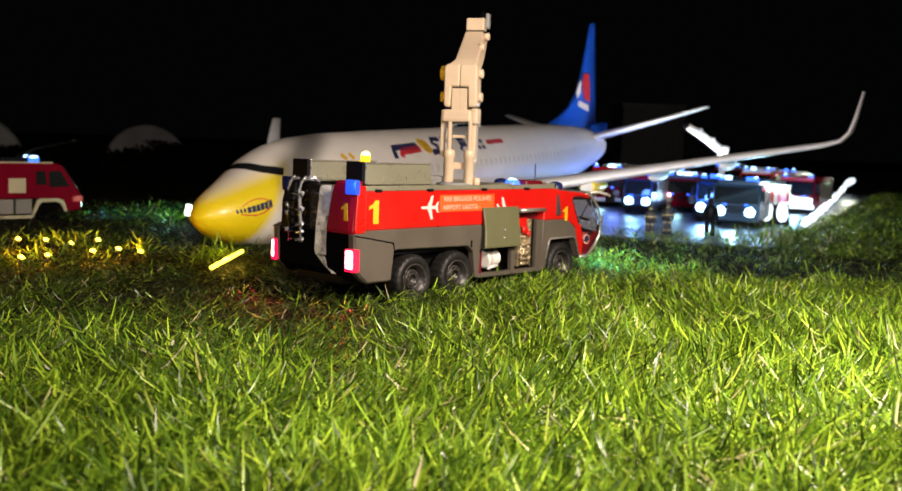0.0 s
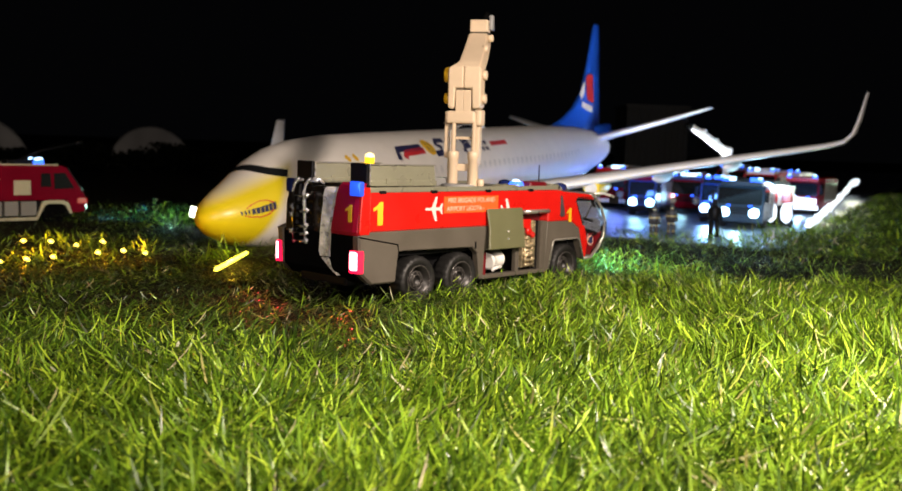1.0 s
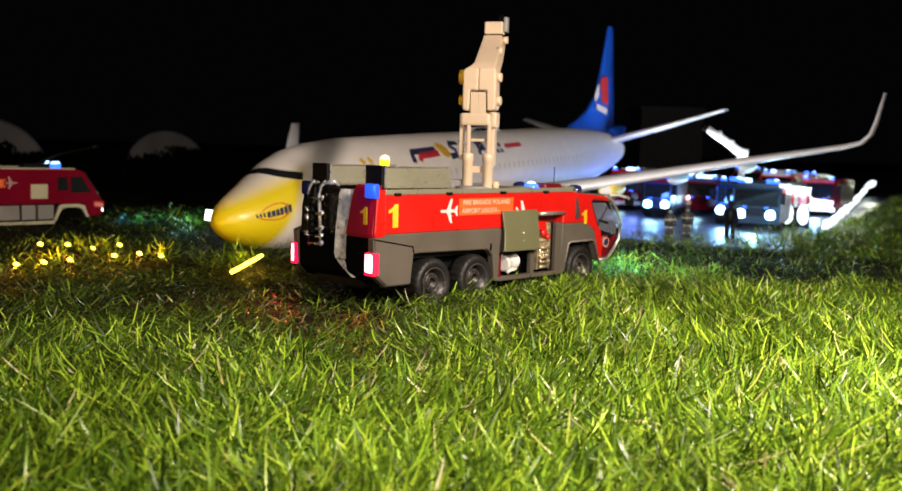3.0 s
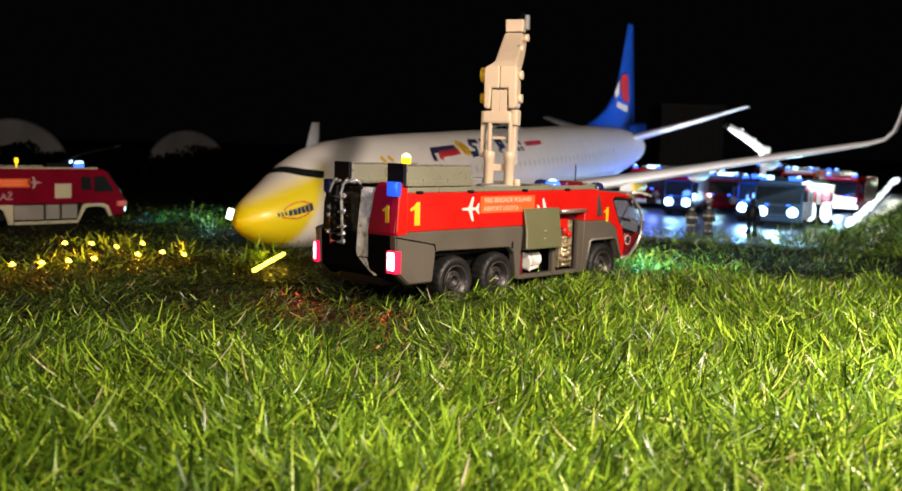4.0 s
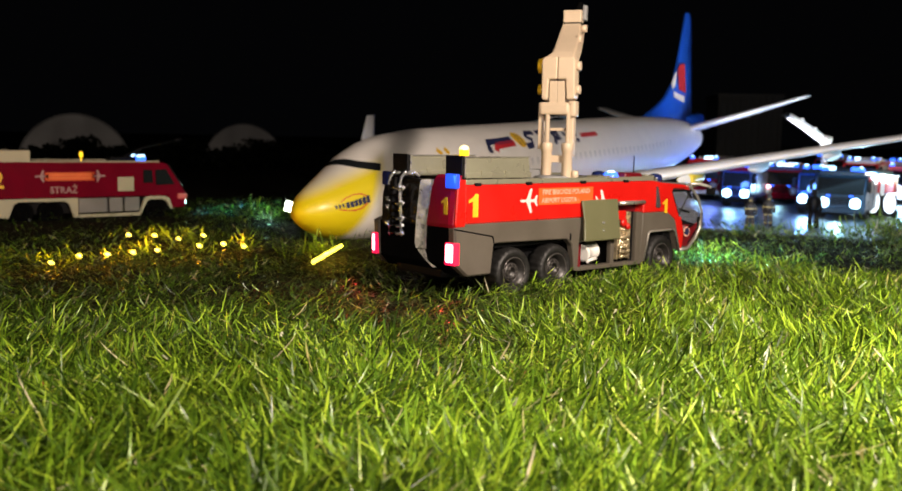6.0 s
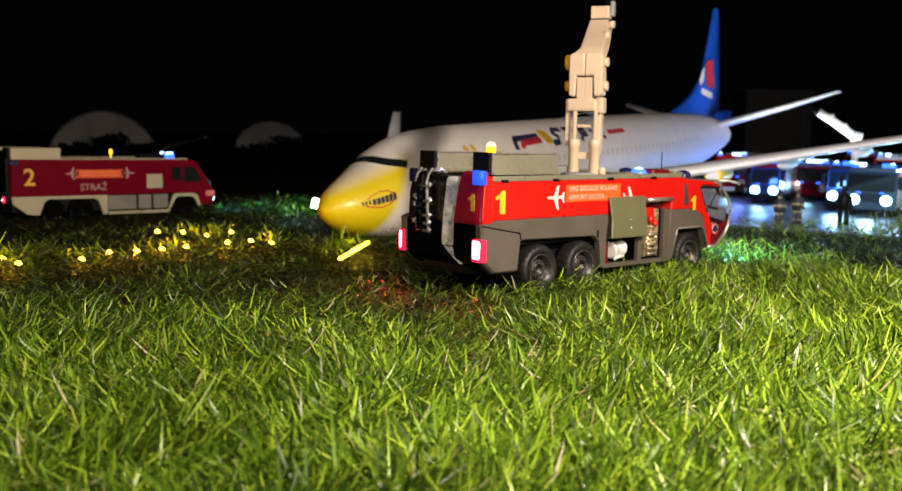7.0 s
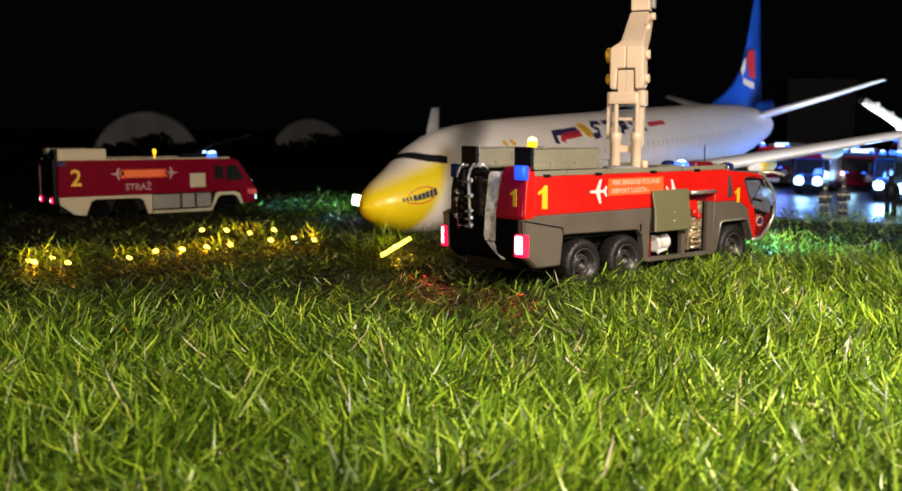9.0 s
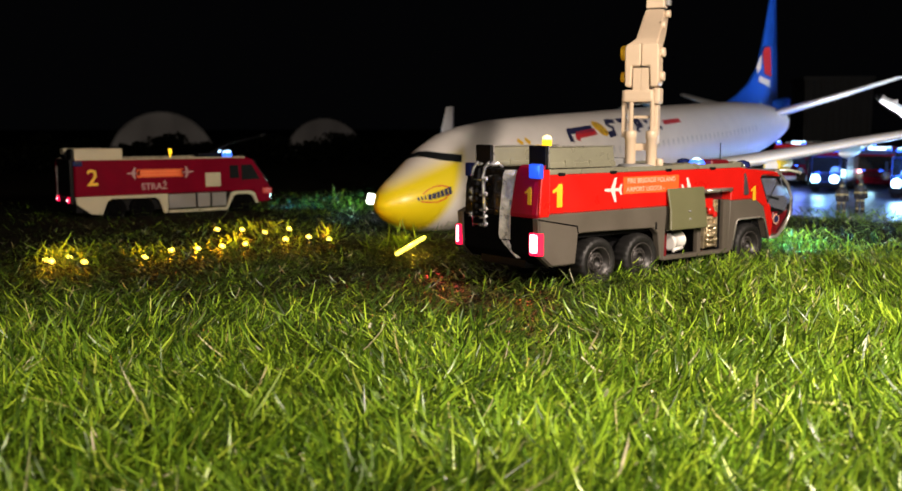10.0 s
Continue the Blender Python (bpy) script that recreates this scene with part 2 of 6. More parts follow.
def on_runway(x, y, margin=0.0):
    dx, dy = x - RUN_END.x, y - RUN_END.y
    return (dx * RUN.x + dy * RUN.y > -margin) & (dx * ACROSS.x + dy * ACROSS.y > -margin) & (dx * ACROSS.x + dy * ACROSS.y < RUN_WIDTH + margin)


def grass_mat(name, stops):
    m = bpy.data.materials.new(name)
    m.use_nodes = True
    nt = m.node_tree
    p = nt.nodes["Principled BSDF"]
    geo, ramp = nt.nodes.new("ShaderNodeNewGeometry"), nt.nodes.new("ShaderNodeValToRGB")
    e = ramp.color_ramp.elements
    while len(e) < len(stops):
        e.new(0.5)
    for el, (pos, col) in zip(e, stops):
        el.position, el.color = pos, (*col, 1)
    nt.links.new(geo.outputs["Random Per Island"], ramp.inputs["Fac"])
    tc, nz = nt.nodes.new("ShaderNodeTexCoord"), nt.nodes.new("ShaderNodeTexNoise")
    nz.inputs["Scale"].default_value = 14
    nt.links.new(tc.outputs["Object"], nz.inputs["Vector"])
    mr = nt.nodes.new("ShaderNodeMapRange")
    mr.inputs["From Min"].default_value, mr.inputs["From Max"].default_value = 0.3, 0.7
    mr.inputs["To Min"].default_value, mr.inputs["To Max"].default_value = 0.7, 1.25
    nt.links.new(nz.outputs["Fac"], mr.inputs["Value"])
    sc = nt.nodes.new("ShaderNodeVectorMath")
    sc.operation = "SCALE"
    nt.links.new(ramp.outputs["Color"], sc.inputs[0])
    nt.links.new(mr.outputs[0], sc.inputs["Scale"])
    nt.links.new(sc.outputs[0], p.inputs["Base Color"])
    p.inputs["Roughness"].default_value = 0.34
    p.inputs["Specular IOR Level"].default_value = 0.33
    tr, mix = nt.nodes.new("ShaderNodeBsdfTranslucent"), nt.nodes.new("ShaderNodeMixShader")
    nt.links.new(sc.outputs[0], tr.inputs["Color"])
    mix.inputs["Fac"].default_value = 0.10
    nt.links.new(p.outputs[0], mix.inputs[1])
    nt.links.new(tr.outputs[0], mix.inputs[2])
    nt.links.new(mix.outputs[0], nt.nodes["Material Output"].inputs["Surface"])
    return m


GRASS = grass_mat("grass_blades", [(0.0, (0.018, 0.042, 0.004)), (0.37, (0.080, 0.164, 0.012)), (0.71, (0.235, 0.400, 0.024)), (0.965, (0.44, 0.60, 0.044)), (0.985, (0.44, 0.40, 0.13)), (1.0, (0.66, 0.60, 0.42))])
# darker blades: the dim light on the farther lawn is put into their colour
DIMGRASS = grass_mat("dimmed_grass_blades", [(0.0, (0.012, 0.024, 0.004)), (0.5, (0.036, 0.068, 0.010)), (0.85, (0.072, 0.112, 0.019)), (0.95, (0.105, 0.112, 0.036)), (0.985, (0.17, 0.155, 0.07)), (1.0, (0.5, 0.46, 0.32))])


def lawn_patch(rng, count, x0, x1, y0, y1, tall, wide, keep, lush=False):
    """Base points and blade sizes over a stretch of lawn."""
    x, y = rng.uniform(x0, x1, count), rng.uniform(y0, y1, count)
    ok = keep(x, y)
    tuft = np.sin(x * 190 + 2.1 * np.sin(y * 133)) * np.sin(y * 171 + 1.8 * np.sin(x * 121))
    ok &= rng.uniform(0, 1, count) < 0.74 + 0.42 * tuft              # gaps between the tufts
    x, y, tuft = x[ok], y[ok], tuft[ok]
    n = len(x)
    clump = np.sin(x * 71 + 3 * np.sin(y * 43)) * np.sin(y * 67 + 2 * np.sin(x * 39))
    h = tall * np.where(rng.uniform(0, 1, n) < 0.7, rng.uniform(0.45, 0.85, n), rng.uniform(0.85, 1.35, n)) * (1 + 0.16 * clump + 0.14 * tuft)
    g = np.clip(growth(x, y) + lush, 0, 1)                         # thin places grow short and fine
    h *= 0.38 + 0.62 * g
    w = wide * rng.uniform(0.6, 1.3, n) * (0.6 + 0.4 * g)
    return x, y, h, w, g


def blades(name, rng, patches, label, material, dimmed):
    """One mesh of blades; the flag keeps those coloured darker for the dim lawn, else the others."""
    x, y, h, w, g = (np.concatenate(k) for k in zip(*patches))
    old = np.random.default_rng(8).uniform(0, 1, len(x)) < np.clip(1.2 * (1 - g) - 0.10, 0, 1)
    x, y, h, w, g = (k[old == dimmed] for k in (x, y, h, w, g))
    n = len(x)
    face = rng.uniform(0, 2 * np.pi, n)
    comb = 2.4 * np.sin(x * 23 + 1.3 * np.sin(y * 31)) + 2.2 * np.sin(y * 27 + 1.7 * np.sin(x * 19 + 2)) + 0.9 * np.sin((x + y) * 90)
    lean_way = comb + rng.normal(0, 1.0, n)                 # tufts are combed one way
    stray = rng.uniform(0, 1, n) < 0.45
    lean_way[stray] = rng.uniform(0, 2 * np.pi, stray.sum())
    lean = np.arccos(np.where(stray, rng.uniform(-0.05, 0.5, n), rng.uniform(0.10, 0.90, n)))
    flat_down = np.clip(0.45 * (1 - g), 0, 0.35)            # laid flatter where it grows thin
    lean = lean * (1 - flat_down) + 1.50 * flat_down
    curl = rng.uniform(-0.5, 0.5, n) * (1 - 0.7 * flat_down)
    lift = rng.uniform(0, 1, n) ** 1.3 * 0.0085 * (1 - 0.5 * flat_down)
    h = h * (0.48 + 0.77 * np.sin(lean))
    wx, wy = np.cos(face), np.sin(face)
    lx, ly = np.cos(lean_way), np.sin(lean_way)
    co = np.zeros((n, 7, 3))
    for k, (s, k_w) in enumerate(((0.0, 0.80), (0.4, 1.0), (0.79, 0.70), (1.0, 0.0))):
        ang = lean + curl * s
        out, up = h * s * np.sin(ang), h * s * np.cos(ang)
        px, py, pz = x + lx * out, y + ly * out, GROUND - 0.001 + lift + np.maximum(up, -0.0005)
        for side in ((-1, 1) if k < 3 else (0,)):
            i = 2 * k + (side > 0) if k < 3 else 6
            co[:, i, 0], co[:, i, 1], co[:, i, 2] = px + wx * w * k_w * side / 2, py + wy * w * k_w * side / 2, pz
    loops = np.array([0, 1, 3, 2, 2, 3, 5, 4, 4, 5, 6])
    base = (np.arange(n) * 7)[:, None]
    me = bpy.data.meshes.new(name)
    me.vertices.add(n * 7)
    me.vertices.foreach_set("co", co.ravel())
    me.loops.add(n * 11)
    me.loops.foreach_set("vertex_index", (base + loops).ravel().astype(np.int32))
    me.polygons.add(n * 3)
    me.polygons.foreach_set("loop_start", ((np.arange(n) * 11)[:, None] + np.array([0, 4, 8])).ravel().astype(np.int32))
    me.update(calc_edges=True)
    me.materials.append(material)
    ob = new(name, me)
    return tagged(ob, label, "grass", kind="stuff")


def seen(x, y):
    """The part of the lawn ahead of and round the path."""
    dx, dy = x + 0.335, y + 0.36
    far = 0.70 * dx + 0.71 * dy
    side = 0.71 * dx - 0.70 * dy
    return (far > 0.05) & (side < far * 0.62 + 0.1) & (side > -far * 0.80 - 0.1)


def depth(x, y):
    return 0.70 * (x + 0.335) + 0.71 * (y + 0.36)


def lawn_edge(x, y):
    """The grass ends behind the second truck."""
    return y < 0.62 + 0.35 * np.maximum(x - 0.12, 0) + 0.02 * np.sin(x * 40)


def clear_of(x, y):
    """Not under the truck's wheels and body, nor on the runway."""
    under = (x > -0.034) & (x < 0.14) & (np.abs(y) < 0.025)
    along, beside = (x - 0.0092) * 0.725 + (y - 0.1415) * 0.688, (y - 0.1415) * 0.725 - (x - 0.0092) * 0.688
    tube = (np.abs(along) < 0.046) & (beside > -0.004) & (beside < 0.002)
    return ~under & ~on_runway(x, y, -0.004) & lawn_edge(x, y) & ~tube


def ease(v, a, b):
    k = np.clip((v - a) / (b - a), 0, 1)
    return k * k * (3 - 2 * k)


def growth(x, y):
    """How thickly the lawn grows: thinned round the crash site and farther out, to imitate dim light."""
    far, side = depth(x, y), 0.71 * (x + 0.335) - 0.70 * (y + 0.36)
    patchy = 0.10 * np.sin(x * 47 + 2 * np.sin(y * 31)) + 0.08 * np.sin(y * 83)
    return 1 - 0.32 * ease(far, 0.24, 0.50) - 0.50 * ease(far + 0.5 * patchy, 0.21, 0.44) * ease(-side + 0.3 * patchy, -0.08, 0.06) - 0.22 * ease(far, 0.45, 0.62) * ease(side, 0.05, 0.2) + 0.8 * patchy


rng = np.random.default_rng(4)
near = lawn_patch(rng, 720000, -0.42, 0.30, -0.42, 0.30, 0.0114, 0.00070, lambda x, y: seen(x, y) & clear_of(x, y) & (depth(x, y) < 0.56) & (rng.uniform(0, 1, len(x)) < growth(x, y)))
mid = lawn_patch(rng, 320000, -0.45, 0.75, -0.45, 0.75, 0.0100, 0.0006, lambda x, y: seen(x, y) & clear_of(x, y) & (depth(x, y) >= 0.5) & (depth(x, y) < 0.95) & (rng.uniform(0, 1, len(x)) < growth(x, y)))
far = lawn_patch(rng, 60000, -1.1, 2.3, -0.9, 2.1, 0.0105, 0.0018, lambda x, y: seen(x, y) & clear_of(x, y) & (depth(x, y) >= 0.9) & (depth(x, y) < 2.5))
LEDS = [(-0.1262, 0.1952), (-0.1108, 0.1933), (-0.0946, 0.1953), (-0.0780, 0.1976), (-0.0560, 0.2900), (-0.0424, 0.2788), (-0.0258, 0.2762), (-0.0141, 0.2621), (-0.0464, 0.2056), (-0.0283, 0.2080), (-0.0108, 0.2124), (-0.1958, 0.1879), (-0.1904, 0.2200), (-0.1760, 0.1966), (-0.1418, 0.1961), (-0.1767, 0.2226)]
HIDDEN = LEDS[6:7] + LEDS[10:11] + LEDS[12:]            # sunk deep among the blades
bank = lawn_patch(rng, 220000, 0.3, 1.9, -0.3, 0.5, 0.013, 0.0012, lambda x, y: clear_of(x, y) & on_runway(x, y + 0.10, 0.0) & ~on_runway(x, y, 0.0))
tufts = [lawn_patch(rng, 56, x - 0.011, x + 0.011, y - 0.007, y + 0.013, 0.0105, 0.0007, clear_of, True) for x, y in LEDS]
tufts += [lawn_patch(rng, 46, x - 0.009, x + 0.009, y - 0.012, y + 0.008, 0.0135, 0.0008, clear_of, True) for x, y in HIDDEN]
tufts.append(lawn_patch(rng, 1100, -0.06, 0.05, 0.125, 0.20, 0.012, 0.0006, lambda x, y: clear_of(x, y) & (y > x + 0.128) & (y < x + 0.170), True))
tufts.append(lawn_patch(rng, 1300, 0.158, 0.235, -0.075, 0.02, 0.0105, 0.0007, clear_of, True))
tufts.append(lawn_patch(rng, 7000, 0.06, 0.30, 0.36, 0.60, 0.0085, 0.0008, clear_of, 0.15))       # ahead of the second truck
tufts.append(lawn_patch(rng, 14000, -0.16, 0.14, 0.08, 0.36, 0.0085, 0.0006, clear_of, 0.05))     # round the nose
tufts.append(lawn_patch(rng, 2600, 0.42, 0.62, -0.06, 0.07, 0.015, 0.0009, lambda x, y: on_runway(x, y, 0.018) & ~on_runway(x, y - 0.03, 0.0), True))
tufts.append(lawn_patch(rng, 260, 0.11, 0.18, 0.375, 0.43, 0.016, 0.0009, clear_of, True))
blades("lawn_grass", rng, [near, mid, far, bank] + tufts, "lush mown green grass lit by a torch", GRASS, False)
blades("dimmed_grass", rng, [near, mid, far, bank] + tufts, "grass coloured darker for the dimly lit lawn", DIMGRASS, True)

STRAW = grass_mat("dry_straw", [(0.0, (0.34, 0.33, 0.15)), (0.5, (0.62, 0.59, 0.38)), (1.0, (0.80, 0.78, 0.62))])
stalks = [lawn_patch(rng, 1500, -0.42, 0.30, -0.42, 0.30, 0.0068, 0.00110, lambda x, y: seen(x, y) & clear_of(x, y) & (growth(x, y) > 0.75) & (depth(x, y) < 0.5), True)]
stalks.append(lawn_patch(rng, 160, -0.2, 0.75, -0.3, 0.6, 0.0060, 0.0009, lambda x, y: seen(x, y) & clear_of(x, y) & (depth(x, y) >= 0.5), True))
stalks.append(lawn_patch(rng, 3600, -0.42, 0.30, -0.42, 0.30, 0.0030, 0.0011, lambda x, y: seen(x, y) & clear_of(x, y) & (growth(x, y) > 0.6) & (depth(x, y) < 0.5), True))      # short, wide pale bits
blades("dry_stalks", rng, stalks, "pale dry stalks scattered through the lawn", STRAW, False)

# ---- the airport fire truck with the raised boom ----
DOWN = Matrix.Translation((0, 0, -GROUND))


RING = shader("rim_edge", (0.11, 0.10, 0.095), 0.3, 0.5)


def wheel(parent, x, y, z, r=0.0121, w=0.0095, out=-1, face=None, tread=None):
    """Tyre with rim, hub and nuts; out: the side that its face looks to."""
    c = Vector((x, y, z - GROUND))
    ax = Vector((0, out, 0))
    bm = begin()
    prof = [(r * 0.60, -w / 2), (r * 0.86, -w / 2), (r * 0.97, -w * 0.40), (r, -w * 0.25), (r, w * 0.25), (r * 0.97, w * 0.40), (r * 0.90, w / 2), (r * 0.80, w * 0.52), (r * 0.64, w * 0.46), (r * 0.60, w * 0.38), (r * 0.60, w * 0.02)]
    q = Vector((0, 0, 1)).rotation_difference(ax)
    notch = lambda k, rad: rad * (1.0 if k % 4 < 2 or rad < r * 0.95 else 0.972)      # tread blocks
    rings(bm, [[c + q @ Vector((notch(k, rad) * math.cos(k * math.pi / 44), notch(k, rad) * math.sin(k * math.pi / 44), hh)) for k in range(88)] for rad, hh in prof])
    tyre = part("wheel", bm, tread or RUBBER, parent)
    bm = begin()
    lathe(bm, [(r * 0.61, -w * 0.3), (r * 0.62, w * 0.47), (r * 0.56, w * 0.49), (r * 0.53, w * 0.14), (r * 0.37, w * 0.08), (r * 0.34, w * 0.30), (r * 0.24, w * 0.33), (r * 0.21, w * 0.12), (r * 0.05, w * 0.10)], c, ax, 24)
    part("rim", bm, face or RIM, tyre)
    bm = begin()
    for k in range(8):
        a = 2 * math.pi * k / 8
        p = c + Vector((math.cos(a) * r * 0.29, 0, math.sin(a) * r * 0.29)) + ax * w * 0.30
        tube(bm, [p, p + ax * w * 0.07], r * 0.036, 6)
    for rad, hh in ((r * 0.610, w * 0.475), (r * 0.355, w * 0.27), (r * 0.225, w * 0.32)):
        tube(bm, [c + ax * hh + Vector((math.cos(k * math.pi / 16), 0, math.sin(k * math.pi / 16))) * rad for k in range(33)], 0.00028, 6)
    part("rim_ring", bm, face or RING, tyre)
    return tyre


def truck_part(name, bm, material, parent, label=""):
    bm.transform(DOWN)
    return part(name, bm, material, parent, label)


def boom_truck(m, label, headlamp, glow_blue, glow_tail):
    t = thing("fire_truck", m, label, "fire truck", "fire engines")
    P = lambda n, b, mt, lab="", to=None: truck_part(n, b, mt, to or t, lab)
    HW = 0.030
    # chassis
    b = begin()
    box(b, -0.036, 0.140, -0.017, 0.017, 0.0165, 0.030, 0.001)
    box(b, -0.038, 0.045, -0.0255, 0.0255, 0.030, 0.043, 0.0005)
    box(b, 0.100, 0.142, -0.0255, 0.0255, 0.030, 0.044, 0.0005)
    for x in (0.0, 0.0303, 0.1185):
        tube(b, [(x, -0.024, 0.0178), (x, 0.024, 0.0178)], 0.003, 10)
    P("chassis", b, BLACK)
    for x in (0.0, 0.0303, 0.1185):
        wheel(t, x, -0.0245, 0.0178, out=-1)
        wheel(t, x, 0.0245, 0.0178, out=1)
    # red tank body with the two rear pillars
    b = begin()
    prism(b, [(-0.034, 0.0427), (-0.034, 0.0607), (0.1085, 0.0607), (0.1225, 0.0578), (0.1225, 0.0432), (0.099, 0.0432), (0.0995, 0.0497), (0.0757, 0.0497), (0.0757, 0.0427)], -HW, -0.022, 0.0006)
    prism(b, [(-0.034, 0.0427), (-0.034, 0.0607), (0.1085, 0.0607), (0.1225, 0.0578), (0.1225, 0.0432)], 0.022, HW, 0.0006)
    prism(b, [(-0.034, 0.0427), (-0.034, 0.0607), (0.1085, 0.0607), (0.1225, 0.0578), (0.1225, 0.0432), (0.100, 0.0432), (0.100, 0.0427)], -0.0225, 0.0225, 0)
    P("tank_body", b, RED, "glossy red plastic body panels")
    # near pillar, rounded into the side, shade put into its red; the far one is black
    b = begin()
    rows = []
    for z, dx, inner in ((0.0412, 0.0, -0.0112), (0.0428, -0.0004, -0.0113), (0.0520, 0.0006, -0.0122), (0.0600, 0.0013, -0.0132), (0.0640, 0.0024, -0.0140), (0.0652, 0.0036, -0.0150)):
        plan = [(-0.0406, inner), (-0.0408, -0.0200), (-0.0406, -0.0262), (-0.0400, -0.0286), (-0.0390, -0.0297), (-0.0360, -0.0297), (-0.0360, inner)]
        rows.append([(x + dx * (x < -0.038), y, z) for x, y in plan])
    rings(b, rows, smooth=False)
    P("rear_pillar", b, PILLAR_SHADED, "rear corner pillar, its red darkened for the shaded face")
    b = begin()
    prism(b, [(-0.0397, 0.0414), (-0.0400, 0.0432), (-0.0388, 0.0600), (-0.0378, 0.0632), (-0.0336, 0.0632), (-0.0336, 0.0414)], -0.0303, -0.0240, 0.0005)
    P("corner_panel", b, RED)
    b = begin()
    prism(b, [(-0.0405, 0.0395), (-0.0400, 0.0545), (-0.0392, 0.0560), (-0.0385, 0.0630), (-0.0370, 0.0648), (-0.0330, 0.0650), (-0.0330, 0.0395)], 0.0150, 0.0243, 0.0009)
    P("rear_pillar", b, BLACK)
    # rear bay: glossy black back wall with steps, kinked silver strip, chrome ladder
    b = begin()
    box(b, -0.0365, -0.0335, -0.0157, 0.0157, 0.030, 0.0625, 0.0003)
    for k in range(4):
        box(b, -0.0378, -0.036, 0.0078, 0.0145, 0.0368 + k * 0.0062, 0.0410 + k * 0.0062, 0.0006)
    box(b, -0.0392, -0.036, -0.0052, 0.0040, 0.0335, 0.0600, 0.0008)
    P("rear_bay", b, GLOSSBLACK)
    b = begin()
    rings(b, [[(-0.0425 + dx, ya, z), (-0.0405 + dx, yb, z), (-0.0370, yb, z), (-0.0370, ya, z)] for z, ya, yb, dx in ((0.0300, -0.0050, -0.0100, 0.0006), (0.0325, -0.0046, -0.0099, 0.0), (0.0450, -0.0054, -0.0106, 0.0002), (0.0610, -0.0064, -0.0116, 0.0012), (0.0625, -0.0066, -0.0114, 0.0022))], smooth=False)
    rings(b, [[(-0.0418 + dx, ya, z), (-0.0405 + dx, yb, z), (-0.0370, yb, z), (-0.0370, ya, z)] for z, ya, yb, dx in ((0.0215, -0.0135, -0.0145, 0.0030), (0.0255, -0.0090, -0.0112, 0.0014), (0.0295, -0.0052, -0.0090, 0.0004))], smooth=False)
    P("rear_strip", b, FOIL, "silver grey kinked rear strip")
    rail = lambda y: [(-0.0415, y, 0.0345), (-0.0425, y, 0.048), (-0.0428, y, 0.0590), (-0.0422, y, 0.0630), (-0.0402, y - 0.001, 0.0655), (-0.0365, y - 0.003, 0.0655), (-0.0340, y - 0.004, 0.0635)]
    b = begin()
    tube(b, rail(0.0066), 0.0009, 8)
    tube(b, rail(0.0150)[2:], 0.0009, 8)
    for k in range(7):
        z = 0.0360 + k * 0.0036
        if k not in (3, 5):
            tube(b, [(-0.0438, 0.0080, z - 0.0004), (-0.0426, 0.0060, z), (-0.0432, 0.0036, z + 0.0006)], 0.0008, 6)
            lathe(b, [(0.0004, 0), (0.0013, 0.0004), (0.0011, 0.0011), (0.0003, 0.0014)], (-0.0426, 0.0040 + 0.0010 * (k % 2), z), (-1, 0.2, 0.2), 8)
    for y in (0.0120, 0.0040):
        tube(b, [(-0.0400, y + 0.0020, 0.0638), (-0.0408, y, 0.0648), (-0.0390, y - 0.003, 0.0652)], 0.0008, 6)
    tube(b, [(-0.0424, 0.0158, 0.0575), (-0.0424, 0.0060, 0.0575)], 0.0006, 6)
    ladder = P("rear_ladder", b, CHROME, "chrome rear ladder")
    b = begin()
    tube(b, rail(0.0150)[:3], 0.0009, 8)
    for k in range(7):
        z = 0.0360 + k * 0.0036
        tube(b, [(-0.0424, 0.0152, z), (-0.0424, 0.0064, z)], 0.0006, 6)
    part("rung_frame", b, GLOSSBLACK, ladder, "glossy black rungs").matrix_basis = DOWN
    b = begin()
    for k in (1, 3, 4):
        z = 0.0362 + k * 0.0040
        tube(b, [(-0.0436, 0.0166, z - 0.0010), (-0.0436, 0.0142, z + 0.0010)], 0.0004, 6)
        tube(b, [(-0.0436, 0.0166, z + 0.0010), (-0.0436, 0.0142, z - 0.0010)], 0.0004, 6)
    part("cross_clip", b, CHROME, ladder).matrix_basis = DOWN
    # olive rear skirts and lower flanks
    for s in (-1, 1):
        b = begin()
        y0, y1 = sorted((s * HW, s * 0.0258))
        prism(b, [(-0.0405, 0.0411), (-0.0360, 0.0427), (0.0755, 0.0427), (0.0755, 0.030), (0.0468, 0.030), (0.0462, 0.0150), (0.0433, 0.0155), (0.0412, 0.0290), (0.0372, 0.0322), (-0.0120, 0.0330), (-0.0155, 0.0326), (-0.0174, 0.0183), (-0.0321, 0.0183), (-0.0395, 0.0240)], y0, y1, 0.0005)
        P("flank_panel", b, OLIVE)
        b = begin()
        y0, y1 = sorted((s * (HW + 0.0006), s * (HW - 0.001)))
        prism(b, [(-0.0400, 0.0404), (-0.0163, 0.0360), (-0.0155, 0.0330), (-0.0172, 0.0188), (-0.0320, 0.0188), (-0.0390, 0.0244)], y0, y1, 0.0004)
        P("skirt_panel", b, OLIVE)
        b = begin()
        y0, y1 = sorted((s * (HW + 0.0004), s * (HW - 0.001)))
